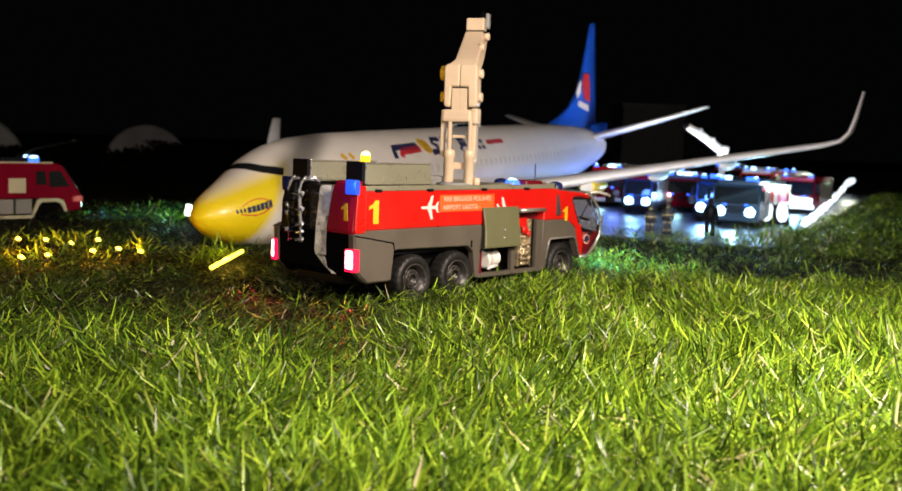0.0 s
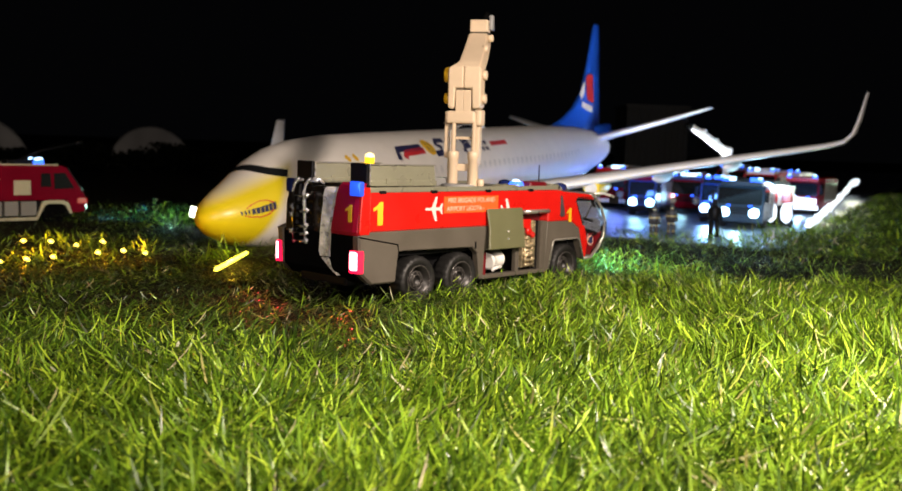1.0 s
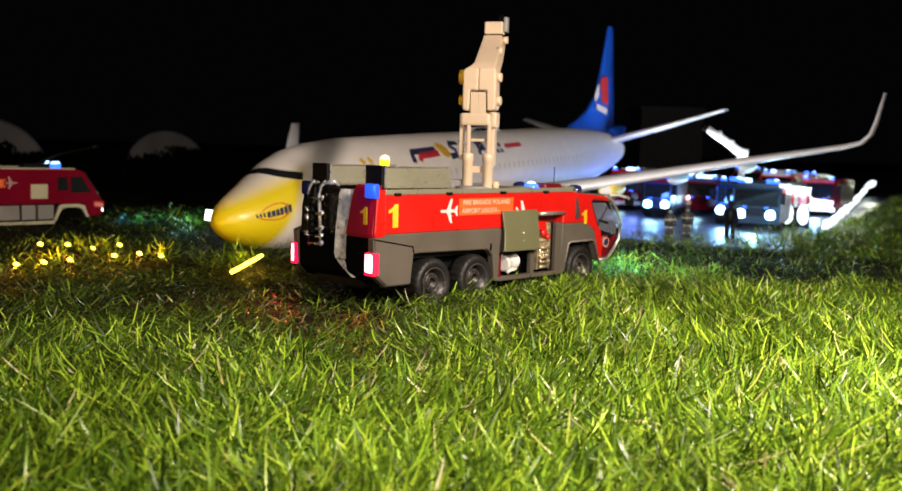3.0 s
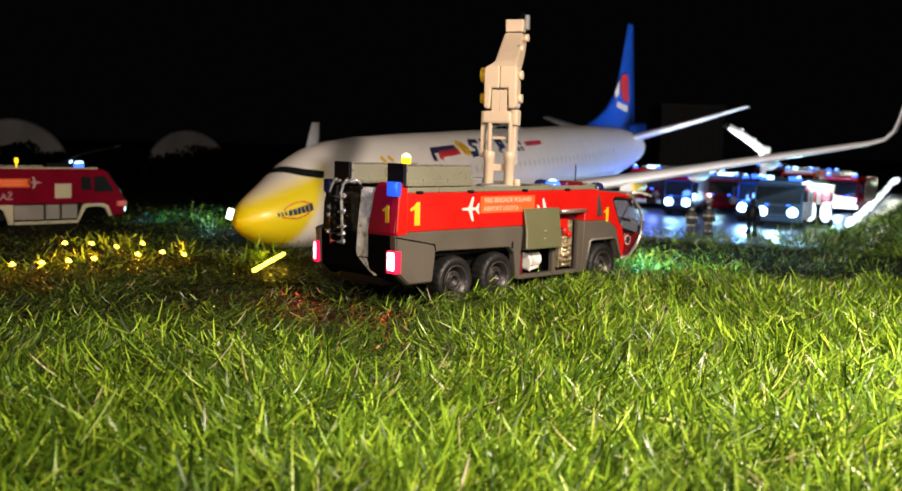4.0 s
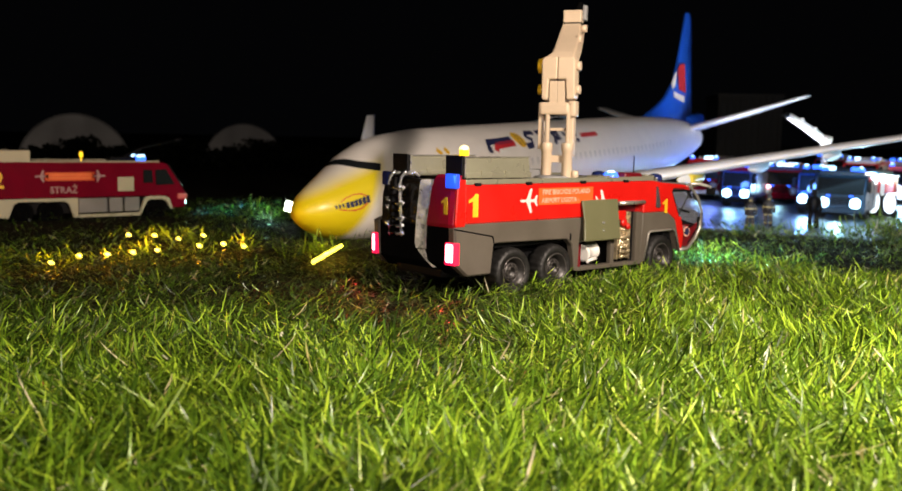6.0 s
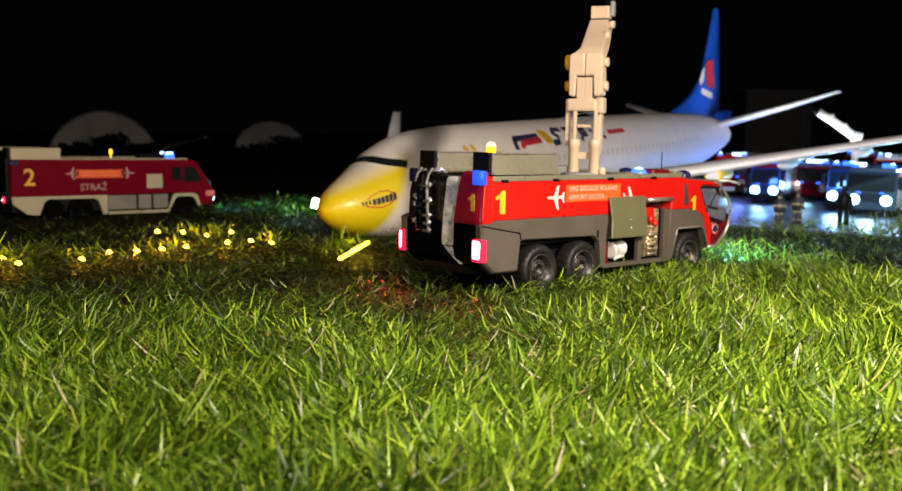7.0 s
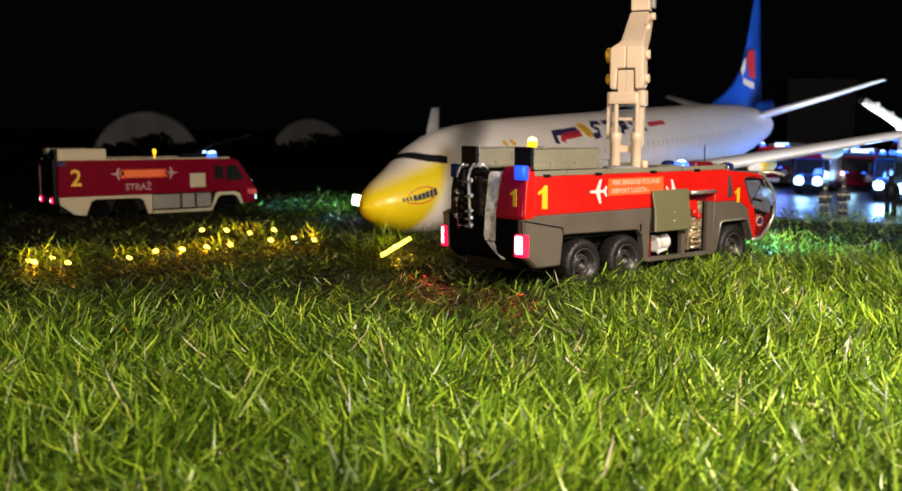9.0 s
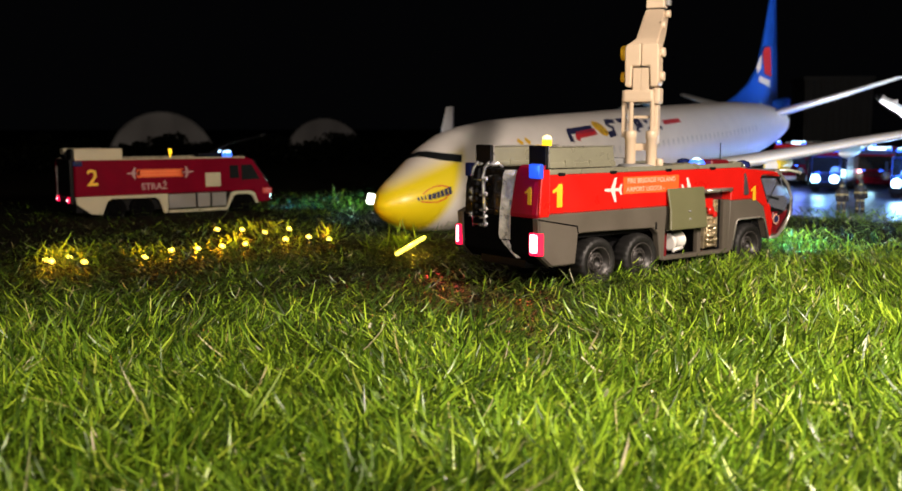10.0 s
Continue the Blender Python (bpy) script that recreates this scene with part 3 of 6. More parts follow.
        prism(b, [(-0.0402, 0.0410), (-0.0158, 0.0366), (-0.0150, 0.0331), (-0.0156, 0.0331), (-0.0164, 0.0361), (-0.0402, 0.0404)], y0, y1, 0)
        P("panel_gap", b, MATTE)
        b = begin()
        y0, y1 = sorted((s * HW, s * 0.0258))
        prism(b, [(0.0990, 0.0432), (0.1215, 0.0432), (0.1290, 0.0385), (0.1355, 0.0205), (0.1335, 0.0205), (0.1283, 0.0325), (0.1042, 0.0322), (0.1012, 0.0165), (0.0985, 0.0150), (0.0462, 0.0150), (0.0462, 0.0172), (0.0975, 0.0172)], y0, y1, 0.0004)
        P("front_arch", b, OLIVE)
        # silver stands in for the highlight along the flared arch edge
        b = begin()
        tube(b, [(0.1012, s * 0.0303, 0.0165), (0.1042, s * 0.0303, 0.0318), (0.1060, s * 0.0304, 0.0328), (0.1270, s * 0.0304, 0.0330), (0.1292, s * 0.0303, 0.0318), (0.1338, s * 0.0303, 0.0205)], 0.0006, 6)
        P("arch_lip", b, SILVER, "arch edge drawn in silver for its highlight")
    b = begin()
    prism(b, [(-0.0400, 0.041), (-0.0345, 0.041), (-0.0320, 0.0185), (-0.0345, 0.0190), (-0.0395, 0.0240)], -0.0257, 0.0257, 0.0004)
    P("rear_bumper", b, MATTE)
    # far flank where the near side stands open
    b = begin()
    prism(b, [(0.0468, 0.0172), (0.0990, 0.0172), (0.0990, 0.0432), (0.0468, 0.0432)], 0.0262, 0.0297, 0.0004)
    P("locker_door", b, OLIVE)
    # open locker
    b = begin()
    box(b, 0.0465, 0.0992, -0.0100, -0.0085, 0.0165, 0.0500, 0)
    box(b, 0.0465, 0.0992, -0.0258, -0.0090, 0.0160, 0.0172, 0)
    box(b, 0.0460, 0.0472, -0.0258, -0.0090, 0.0165, 0.0430, 0)
    box(b, 0.0738, 0.0750, -0.0290, -0.0090, 0.0165, 0.0500, 0.0002)
    P("locker_shell", b, MATTE)
    b = begin()
    box(b, 0.0722, 0.0752, -0.0298, -0.0272, 0.0165, 0.0440, 0.0003)
    box(b, 0.0935, 0.0990, -0.0299, -0.0240, 0.0165, 0.0438, 0.0008)
    box(b, 0.0948, 0.0956, -0.0301, -0.0290, 0.0170, 0.0432, 0.0002)
    P("locker_post", b, OLIVE)
    b = begin()
    box(b, 0.0905, 0.0936, -0.0275, -0.0240, 0.0165, 0.0440, 0.0002)
    P("locker_gap", b, BLACK)
    b = begin()
    tube(b, [(0.0775, -0.0300, 0.0492), (0.0995, -0.0300, 0.0492)], 0.0012, 10)
    box(b, 0.0770, 0.1000, -0.0303, -0.0260, 0.0490, 0.0504, 0.0003)
    P("shutter_roll", b, SILVER)
    b = begin()
    box(b, 0.0798, 0.0904, -0.0268, -0.0250, 0.0185, 0.0442, 0.0004)
    for x in (0.0796, 0.0898):
        box(b, x, x + 0.0008, -0.0282, -0.0255, 0.0185, 0.0440, 0.0002)
    for k in range(9):
        x, z = 0.0812 + 0.0036 * (k % 3), 0.0345 - 0.0042 * (k // 3)
        lathe(b, [(0.0014, 0), (0.0014, 0.0006), (0.0009, 0.0008), (0.0009, 0.0018), (0.0003, 0.0021)], (x, -0.0268, z), (0, -1, 0.15), 10)
    for k in range(5):
        z = 0.0200 + k * 0.0026
        tube(b, [(0.0813 + 0.001 * (k % 2), -0.0285, z), (0.0893 - 0.001 * (k % 2), -0.0285, z)], 0.0008, 8)
    for x in (0.0820, 0.0886):
        tube(b, [(x, -0.0280, 0.0190), (x, -0.0280, 0.0335)], 0.0007, 8)
        lathe(b, [(0.0013, 0), (0.0013, 0.0014), (0.0005, 0.0018)], (x, -0.0278, 0.0230), (0, -1, 0), 10)
    P("pump_panel", b, GOLD, "brass coloured pump fittings")
    b = begin()
    lathe(b, [(0.0022, 0), (0.0026, 0.0012), (0.0012, 0.002)], (0.0846, -0.0275, 0.0385), (0, -1, 0), 12)
    lathe(b, [(0.0016, 0), (0.0018, 0.0012), (0.0008, 0.002)], (0.0880, -0.0275, 0.0362), (0, -1, 0), 12)
    box(b, 0.0795, 0.0863, -0.0285, -0.0265, 0.0400, 0.0450, 0.0005)
    P("valve", b, RED, "red valve wheels")
    b = begin()
    lathe(b, [(0.0036, -0.0050), (0.0047, -0.0047), (0.0047, -0.0040), (0.0042, -0.0037), (0.0041, 0.0037), (0.0047, 0.0040), (0.0047, 0.0047), (0.0036, 0.0050)], (0.0606, -0.0236, 0.0238), (1, 0.10, 0.10), 24)
    tube(b, [(0.0572, -0.0262, 0.0182), (0.0582, -0.0270, 0.0196), (0.0637, -0.0270, 0.0202)], 0.0009, 8)
    P("hose_drum", b, WHITE, "white plastic hose drum")
    b = begin()
    box(b, 0.0466, 0.0485, -0.0295, -0.0150, 0.0170, 0.0290, 0.0003)
    P("drum_bracket", b, CRIMSON, "dark red bracket")
    # plate added in the recess; its dark red stands in for the shade there
    b = begin()
    box(b, 0.0760, 0.0993, -0.0242, -0.0227, 0.0435, 0.0492, 0.0002)
    P("recess_shade", b, CRIMSON, "dark red plate for shade in the recess over the locker")
    hatch = begin()
    prism(hatch, [(0.0472, 0.0), (0.0757, 0.0), (0.0752, -0.0205), (0.0745, -0.0212), (0.0462, -0.0212), (0.0478, -0.0110)], -0.0007, 0.0007, 0.0004, m=Matrix.Translation((-0.0014, -0.0312, 0.0517)) @ Matrix.Rotation(radians(-9), 4, "X"))
    hat = P("locker_hatch", hatch, OLIVE_HATCH, "olive green hatch hanging open")
    b = begin()
    for dz in (0.0118, 0.0158):
        tube(b, [(0.0597, -0.0335 - dz * 0.02, 0.0517 - dz), (0.0603, -0.0350, 0.0517 - dz)], 0.0005, 8)
    part("latch", b, CHROME, hat).matrix_basis = DOWN
    b = begin()
    box(b, 0.0388, 0.0398, -0.0304, -0.0299, 0.0315, 0.0350, 0.0001)
    P("grip", b, BLACK)
    # roof rim, roof deck, clips
    b = begin()
    box(b, -0.0335, 0.1080, -0.0285, 0.0285, 0.0600, 0.0616, 0.0004)
    for y in (-0.0285, 0.0280):
        box(b, -0.0330, 0.1085, y - 0.0008, y + 0.0008, 0.0608, 0.0632, 0.0004)
    P("roof_deck", b, BOXGREY)
    for x in (-0.026, 0.008, 0.048, 0.083):
        b = begin()
        box(b, x - 0.0018, x + 0.0018, -0.0305, -0.0270, 0.0602, 0.0616, 0.0002)
        P("roof_clip", b, BLACK)
    for y0, y1, x0 in ((-0.0275, -0.0165, -0.0335), (0.0045, 0.0155, -0.0395)):
        b = begin()
        prism(b, [(x0 + 0.001, 0.0636), (x0 + 0.0008, 0.0733), (x0 + 0.0440, 0.0736), (x0 + 0.0452, 0.0660), (x0 + 0.0455, 0.0636)], y0, y1, 0.0008)
        box(b, x0 + 0.002, x0 + 0.0450, y0 - 0.0005, y0 + 0.0006, 0.0637, 0.0662, 0.0003)
        for k in (0.25, 0.6):
            box(b, x0 + 0.045 * k, x0 + 0.045 * k + 0.002, y0 - 0.0008, y0, 0.0645, 0.0672, 0.0002)
        case = P("roof_case", b, BOXGREY, "silver olive equipment case on the roof")
        b = begin()
        box(b, x0 - 0.0008, x0 + 0.0008, y0 - 0.0002, y1 + 0.0002, 0.0634, 0.0741, 0.0005)
        part("case_end", b, BLACK, case).matrix_basis = DOWN
        b = begin()
        box(b, x0 + 0.0010, x0 + 0.0017, y0 - 0.0004, y1, 0.0640, 0.0739, 0.0002)
        box(b, x0 + 0.0010, x0 + 0.0440, y0 - 0.0003, y0 + 0.0005, 0.0733, 0.0739, 0.0002)
        part("case_edge", b, SILVER, case).matrix_basis = DOWN
    # blue lamps on the rear corners, amber beacon
    for x0, x1, y0, y1, z0, z1 in ((-0.0412, -0.0384, -0.0313, -0.0238, 0.0592, 0.0660), (-0.0398, -0.0370, 0.0205, 0.0248, 0.0585, 0.0652)):
        b = begin()
        box(b, x0, x1, y0, y1, z0, z1, 0.0008)
        P("corner_beacon", b, BLUELENS if y0 < 0 else NAVYLENS, "blue corner beacon")
    b = begin()
    lathe(b, [(0.0024, 0), (0.0025, 0.0030), (0.0021, 0.0044), (0.0008, 0.0053)], (-0.0055, 0.0025, 0.0732), (0, 0, 1), 16)
    amber = P("amber_beacon", b, AMBERGLOW, "lit amber beacon")
    b = begin()
    lathe(b, [(0.0018, 0.0028), (0.0025, 0.0032), (0.0021, 0.0046), (0.0008, 0.0054)], (-0.0055, 0.0025, 0.0732), (0, 0, 1), 16)
    part("bulb", b, AMBERCORE, amber).matrix_basis = DOWN
    b = begin()
    box(b, -0.0080, -0.0030, 0.0000, 0.0050, 0.0615, 0.0733, 0.0003)
    P("beacon_stand", b, BLACK)
    # cab: red side frames, glazing, trim
    b = begin()
    prism(b, [(0.1205, 0.0432), (0.1085, 0.0603), (0.1225, 0.0590), (0.1400, 0.0575), (0.1412, 0.0562), (0.1262, 0.0562), (0.1245, 0.0545), (0.1320, 0.0402), (0.1342, 0.0398), (0.1374, 0.0300), (0.1360, 0.0215), (0.1352, 0.0215), (0.1290, 0.0385)], -HW - 0.0004, -0.0268, 0.0004)
    P("cab_frame", b, RED)
    b = begin()
    prism(b, [(0.1205, 0.0432), (0.1085, 0.0603), (0.1225, 0.0590), (0.1400, 0.0575), (0.1412, 0.0562), (0.1262, 0.0562), (0.1245, 0.0545), (0.1320, 0.0402), (0.1342, 0.0398), (0.1374, 0.0300), (0.1360, 0.0215), (0.1352, 0.0215), (0.1290, 0.0385)], 0.0268, HW + 0.0004, 0.0004)
    P("cab_frame", b, RED)
    b = begin()
    prism(b, [(0.1080, 0.0600), (0.1225, 0.0592), (0.1405, 0.0577), (0.1455, 0.0560), (0.1440, 0.0545), (0.1240, 0.0560), (0.1080, 0.0585)], -0.0292, 0.0292, 0.0006)
    P("cab_roof", b, RED)
    for s in (-1, 1):
        b = begin()
        y0, y1 = sorted((s * 0.0288, s * 0.0282))
        prism(b, [(0.1258, 0.0560), (0.1420, 0.0558), (0.1525, 0.0420), (0.1522, 0.0345), (0.1350, 0.0385), (0.1325, 0.0405)], y0, y1, 0)
        P("side_window", b, CLEAR, "clear cab side window")
    b = begin()
    prism(b, [(0.1445, 0.0555), (0.1560, 0.0420), (0.1556, 0.0330), (0.1550, 0.0330), (0.1550, 0.0420), (0.1435, 0.0555)], -0.0280, 0.0280, 0)
    P("windscreen", b, CLEAR)
    b = begin()
    prism(b, [(0.1235, 0.0225), (0.1480, 0.0225), (0.1530, 0.0300), (0.1545, 0.0345), (0.1350, 0.0300), (0.1235, 0.0330)], -0.0262, 0.0262, 0.0005)
    P("cab_inside", b, BLACK)
    for s in (-1, 1):
        b = begin()
        prism(b, [(0.1325, 0.0412), (0.1400, 0.0428), (0.1500, 0.0436), (0.1540, 0.0410), (0.1535, 0.0350), (0.1400, 0.0335), (0.1365, 0.0360)], *sorted((s * 0.0281, s * 0.0272)), 0.0002)
        P("door_lining", b, BLACK)
        b = begin()
        prism(b, [(0.1256, 0.0556), (0.1425, 0.0556), (0.1470, 0.0500), (0.1445, 0.0500), (0.1405, 0.0538), (0.1262, 0.0542)], *sorted((s * 0.0289, s * 0.0276)), 0.0002)
        tube(b, [(0.1260, s * 0.0286, 0.0548), (0.1332, s * 0.0286, 0.0412)], 0.0007, 6)
        P("window_frame", b, BLACK)
    b = begin()
    prism(b, [(0.1400, 0.0400), (0.1420, 0.0432), (0.1500, 0.0440), (0.1530, 0.0410), (0.1530, 0.0390), (0.1420, 0.0390)], -0.0255, 0.0255, 0.0006)
    P("dashboard", b, SEATGREY)
    for y in (-0.014, 0.014):
        b = begin()
        box(b, 0.1290, 0.1330, y - 0.0055, y + 0.0055, 0.0290, 0.0455, 0.0012)
        box(b, 0.1300, 0.1400, y - 0.0055, y + 0.0055, 0.0290, 0.0345, 0.0012)
        box(b, 0.1290, 0.1320, y - 0.0025, y + 0.0025, 0.0440, 0.0495, 0.0010)
        P("seat", b, SEATGREY)
    b = begin()
    prism(b, [(0.1395, 0.0350), (0.1365, 0.0225), (0.1440, 0.0222), (0.1520, 0.0300), (0.1530, 0.0360), (0.1500, 0.0345)], -0.0290, -0.0272, 0.0004)
    P("door_panel", b, CRIMSON)
    b = begin()
    prism(b, [(0.1395, 0.0350), (0.1365, 0.0225), (0.1440, 0.0222), (0.1520, 0.0300), (0.1530, 0.0360), (0.1500, 0.0345)], 0.0272, 0.0290, 0.0004)
    P("door_panel", b, CRIMSON)
    b = begin()
    prism(b, [(0.1430, 0.0228), (0.1530, 0.0320), (0.1550, 0.0390), (0.1525, 0.0330), (0.1430, 0.0240)], -0.0294, -0.0270, 0.0002)
    tube(b, [(0.1385, -0.0292, 0.0300), (0.1430, -0.0292, 0.0335), (0.1475, -0.0292, 0.0345)], 0.0008, 6)
    P("door_grip", b, BLACK)
    for s in (-1, 1):
        b = begin()
        y = s * 0.0293
        tube(b, [(0.1345, y, 0.0207), (0.1425, y, 0.0207), (0.1500, y, 0.0262), (0.1548, y, 0.0335), (0.1560, y, 0.0420), (0.1515, y, 0.0500), (0.1445, y, 0.0560), (0.1380, y, 0.0578)], 0.0009, 8)
        P("cab_trim", b, SILVER, "silver trim round the cab front")
        b = begin()
        tube(b, [(0.1335, s * 0.0285, 0.0405), (0.1450, s * 0.0285, 0.0545)], 0.0005, 6)
        tube(b, [(0.1340, s * 0.0285, 0.0440), (0.1440, s * 0.0285, 0.0420)], 0.0008, 6)
        P("window_bar", b, BLACK)
        b = begin()
        tube(b, [(0.1425, s * 0.026, 0.0575), (0.1500, s * 0.0300, 0.0585), (0.1560, s * 0.0330, 0.0570), (0.1580, s * 0.0335, 0.0560)], 0.0009, 8)
        P("mirror_arm", b, FOIL, "pale mirror arm")
        b = begin()
        box(b, 0.1572, 0.1588, s * 0.0335 - 0.0028, s * 0.0335 + 0.0028, 0.0522, 0.0566, 0.0007)
        P("wing_mirror", b, BLACK)
    b = begin()
    box(b, 0.1430, 0.1530, -0.0285, 0.0285, 0.0567, 0.0585, 0.0006)
    P("sun_visor", b, SILVER)
    b = begin()
    prism(b, [(0.1380, 0.0200), (0.1440, 0.0200), (0.1545, 0.0290), (0.1558, 0.0335), (0.1545, 0.0340), (0.1440, 0.0240), (0.1380, 0.0240)], -0.0285, 0.0285, 0.0005)
    P("front_bumper", b, OLIVE)
    for s in (-1, 1):
        b = begin()
        box(b, 0.1538, 0.1562, s * 0.020 - 0.004, s * 0.020 + 0.004, 0.0275, 0.0318, 0.0008)
        P("headlamp", b, headlamp, "lit headlamp")
    b = begin()
    prism(b, [(0.1100, 0.0575), (0.1112, 0.0575), (0.1142, 0.0470), (0.1132, 0.0455), (0.1102, 0.0460)], -0.0306, -0.0298, 0.0001)
    P("air_vent", b, GREYBROWN)
    # roof: light bar, blue lamps, red box, aerial, monitor
    for x, y in ((0.0835, -0.0190), (0.1210, -0.0205), (0.1210, 0.0205)):
        b = begin()
        lathe(b, [(0.0042, 0), (0.0045, 0.0014), (0.0036, 0.0034), (0.0012, 0.0042)], (x, y, 0.0615 - (0.0015 if x > 0.11 else 0)), (0, 0, 1), 16)
        rb = P("roof_beacon", b, glow_blue if x < 0.11 else NAVYLENS, "lit blue roof beacon" if x < 0.11 else "dark blue roof beacon")
        if x < 0.11:
            b = begin()
            lathe(b, [(0.0026, 0.0022), (0.0030, 0.0034), (0.0016, 0.0046), (0.0006, 0.0048)], (x, y, 0.0615), (0, 0, 1), 16)
            part("bulb", b, BLUECORE, rb).matrix_basis = DOWN
    b = begin()
    prism(b, [(0.0895, 0.0605), (0.0900, 0.0652), (0.1045, 0.0648), (0.1062, 0.0605)], -0.0240, -0.0130, 0.0007)
    P("roof_locker", b, CRIMSON)
    b = begin()
    box(b, 0.0690, 0.0800, -0.0225, -0.0140, 0.0610, 0.0636, 0.0006)
    P("roof_box", b, BOXGREY)
    b = begin()
    box(b, 0.0695, 0.0750, -0.0262, -0.0227, 0.0610, 0.0628, 0.0004)
    P("roof_step", b, BOXGREY)
    b = begin()
    prism(b, [(0.1068, 0.0600), (0.1073, 0.0640), (0.1150, 0.0634), (0.1185, 0.0608), (0.1185, 0.0598)], -0.0250, -0.0140, 0.0005)
    slot = P("roof_vent", b, BOXGREY)
    for k in range(4):
        b = begin()
        box(b, 0.1080 + k * 0.0020, 0.1090 + k * 0.0020, -0.0253, -0.0247, 0.0608, 0.0628, 0.0001)
        part("slot", b, BLACK, slot).matrix_basis = DOWN
    b = begin()
    tube(b, [(0.1110, -0.0130, 0.0620), (0.1112, -0.0130, 0.0740)], 0.0003, 6)
    P("aerial", b, BLACK)
    # tail lamps
    for s in (-1, 1):
        b = begin()
        y0, y1 = (-0.0310, -0.0248) if s < 0 else (0.0268, 0.0302)
        box(b, -0.0415, -0.0375, y0, y1, 0.0240, 0.0345, 0.0007)
        tl = P("tail_lamp", b, glow_tail, "lit red tail lamp")
        b = begin()
        y0, y1 = (-0.0308, -0.0254) if s < 0 else (0.0274, 0.0297)
        box(b, -0.0420, -0.0395, y0, y1, 0.0252, 0.0342, 0.0018)
        part("bulb", b, REDHOT, tl).matrix_basis = DOWN
    # boom, turned a little on its ring: lift cylinders, side bars, collar, knuckle, upper arm, nozzle
    bx, by = 0.0600, 0.0000
    turned = Matrix.Translation((bx, by, 0)) @ Matrix.Rotation(radians(28), 4, "Z") @ Matrix.Translation((0, 0.0008, 0)) @ Matrix.Diagonal((1, 0.89, 1, 1))

    def B(name, b, material, lab="", to=None):
        b.transform(turned)
        return truck_part(name, b, material, to or t, lab)
    b = begin()
    lathe(b, [(0.012, 0), (0.012, 0.0015), (0.009, 0.0022)], (0, 0, 0.0610), (0, 0, 1), 24)
    box(b, -0.004, 0.006, 0.004, 0.016, 0.0612, 0.0660, 0.0005)
    B("turntable", b, SEATGREY)
    b = begin()
    for y in (0.0043, -0.0084):
        lathe(b, [(0.0030, 0.0620), (0.0032, 0.0624), (0.0032, 0.0760), (0.0036, 0.0764), (0.0036, 0.0800), (0.0032, 0.0806), (0.0014, 0.0808), (0.0013, 0.0975)], (-0.003, y, 0), (0, 0, 1), 18)
    box(b, -0.001, 0.005, -0.0112, -0.0076, 0.0735, 0.1030, 0.0006)
    box(b, -0.001, 0.005, 0.0080, 0.0108, 0.0770, 0.1020, 0.0006)
    box(b, -0.003, 0.001, -0.0060, 0.0030, 0.0700, 0.0738, 0.0004)
    box(b, -0.002, 0.002, -0.0060, 0.0030, 0.0870, 0.0885, 0.0003)
    lathe(b, [(0.0022, 0), (0.0022, 0.0040), (0.0016, 0.0048)], (-0.003, -0.0135, 0.0612), (0, 0, 1), 12)
    boom_ob = B("boom", b, CREAM, "cream plastic lifting boom, raised")
    b = begin()
    box(b, -0.0050, 0.0045, -0.0092, 0.0092, 0.0955, 0.1022, 0.0016)
    box(b, -0.0040, 0.0045, -0.0129, -0.0090, 0.0945, 0.1030, 0.0012)
    B("collar", b, CREAM, "", boom_ob)
    for y0, y1 in ((-0.0062, -0.00145), (-0.00135, 0.0034)):
        b = begin()
        box(b, -0.0044, 0.0045, y0, y1, 0.1010, 0.1134, 0.0003)
        B("knuckle_tongue", b, CREAM, "", boom_ob)
    for fork in ([(0.0081, 0.1043), (0.0070, 0.1033), (0.0042, 0.1033), (0.0038, 0.1142), (-0.0013, 0.1142), (-0.0013, 0.1262), (0.0062, 0.1262), (0.0083, 0.1246)],
                 [(-0.0122, 0.1050), (-0.0108, 0.1035), (-0.0072, 0.1035), (-0.0066, 0.1142), (-0.0015, 0.1142), (-0.0015, 0.1262), (-0.0104, 0.1262), (-0.0118, 0.1250)]):
        b = begin()
        prism(b, fork, -0.0056, 0.0050, 0.0007, "x")
        B("knuckle_fork", b, CREAM, "", boom_ob)
    b = begin()
    for z in (0.1090, 0.1215):
        tube(b, [(0.0005, -0.0115, z), (0.0005, -0.0142, z)], 0.0024, 14)
    B("hinge_pin", b, CREAM, "", boom_ob)
    b = begin()
    for z, r in ((0.1090, 0.0028), (0.1215, 0.0040)):
        tube(b, [(0.0005, 0.0080, z), (0.0005, 0.0115, z)], r, 14)
    B("hinge_cap", b, YELLOW, "yellow hinge caps", boom_ob)
    b = begin()
    rows = [(-0.0040, 0.1255, 0.0074, -0.0108), (0.0000, 0.1290, 0.0034, -0.0104), (0.0085, 0.1345, 0.0040, -0.0096), (0.0175, 0.1408, 0.0046, -0.0082), (0.0260, 0.1470, 0.0050, -0.0066)]
    rings(b, [[(v, y1, z), (v, y0, z), (v + 0.0105, y0, z - 0.0040), (v + 0.0105, y1, z - 0.0040)] for v, z, y0, y1 in rows], smooth=False)
    bmesh.ops.recalc_face_normals(b, faces=b.faces[:])
    bmesh.ops.bevel(b, geom=[e for e in b.edges if e.calc_length() > 0.004], offset=0.0005, segments=2, affect="EDGES", clamp_overlap=True)
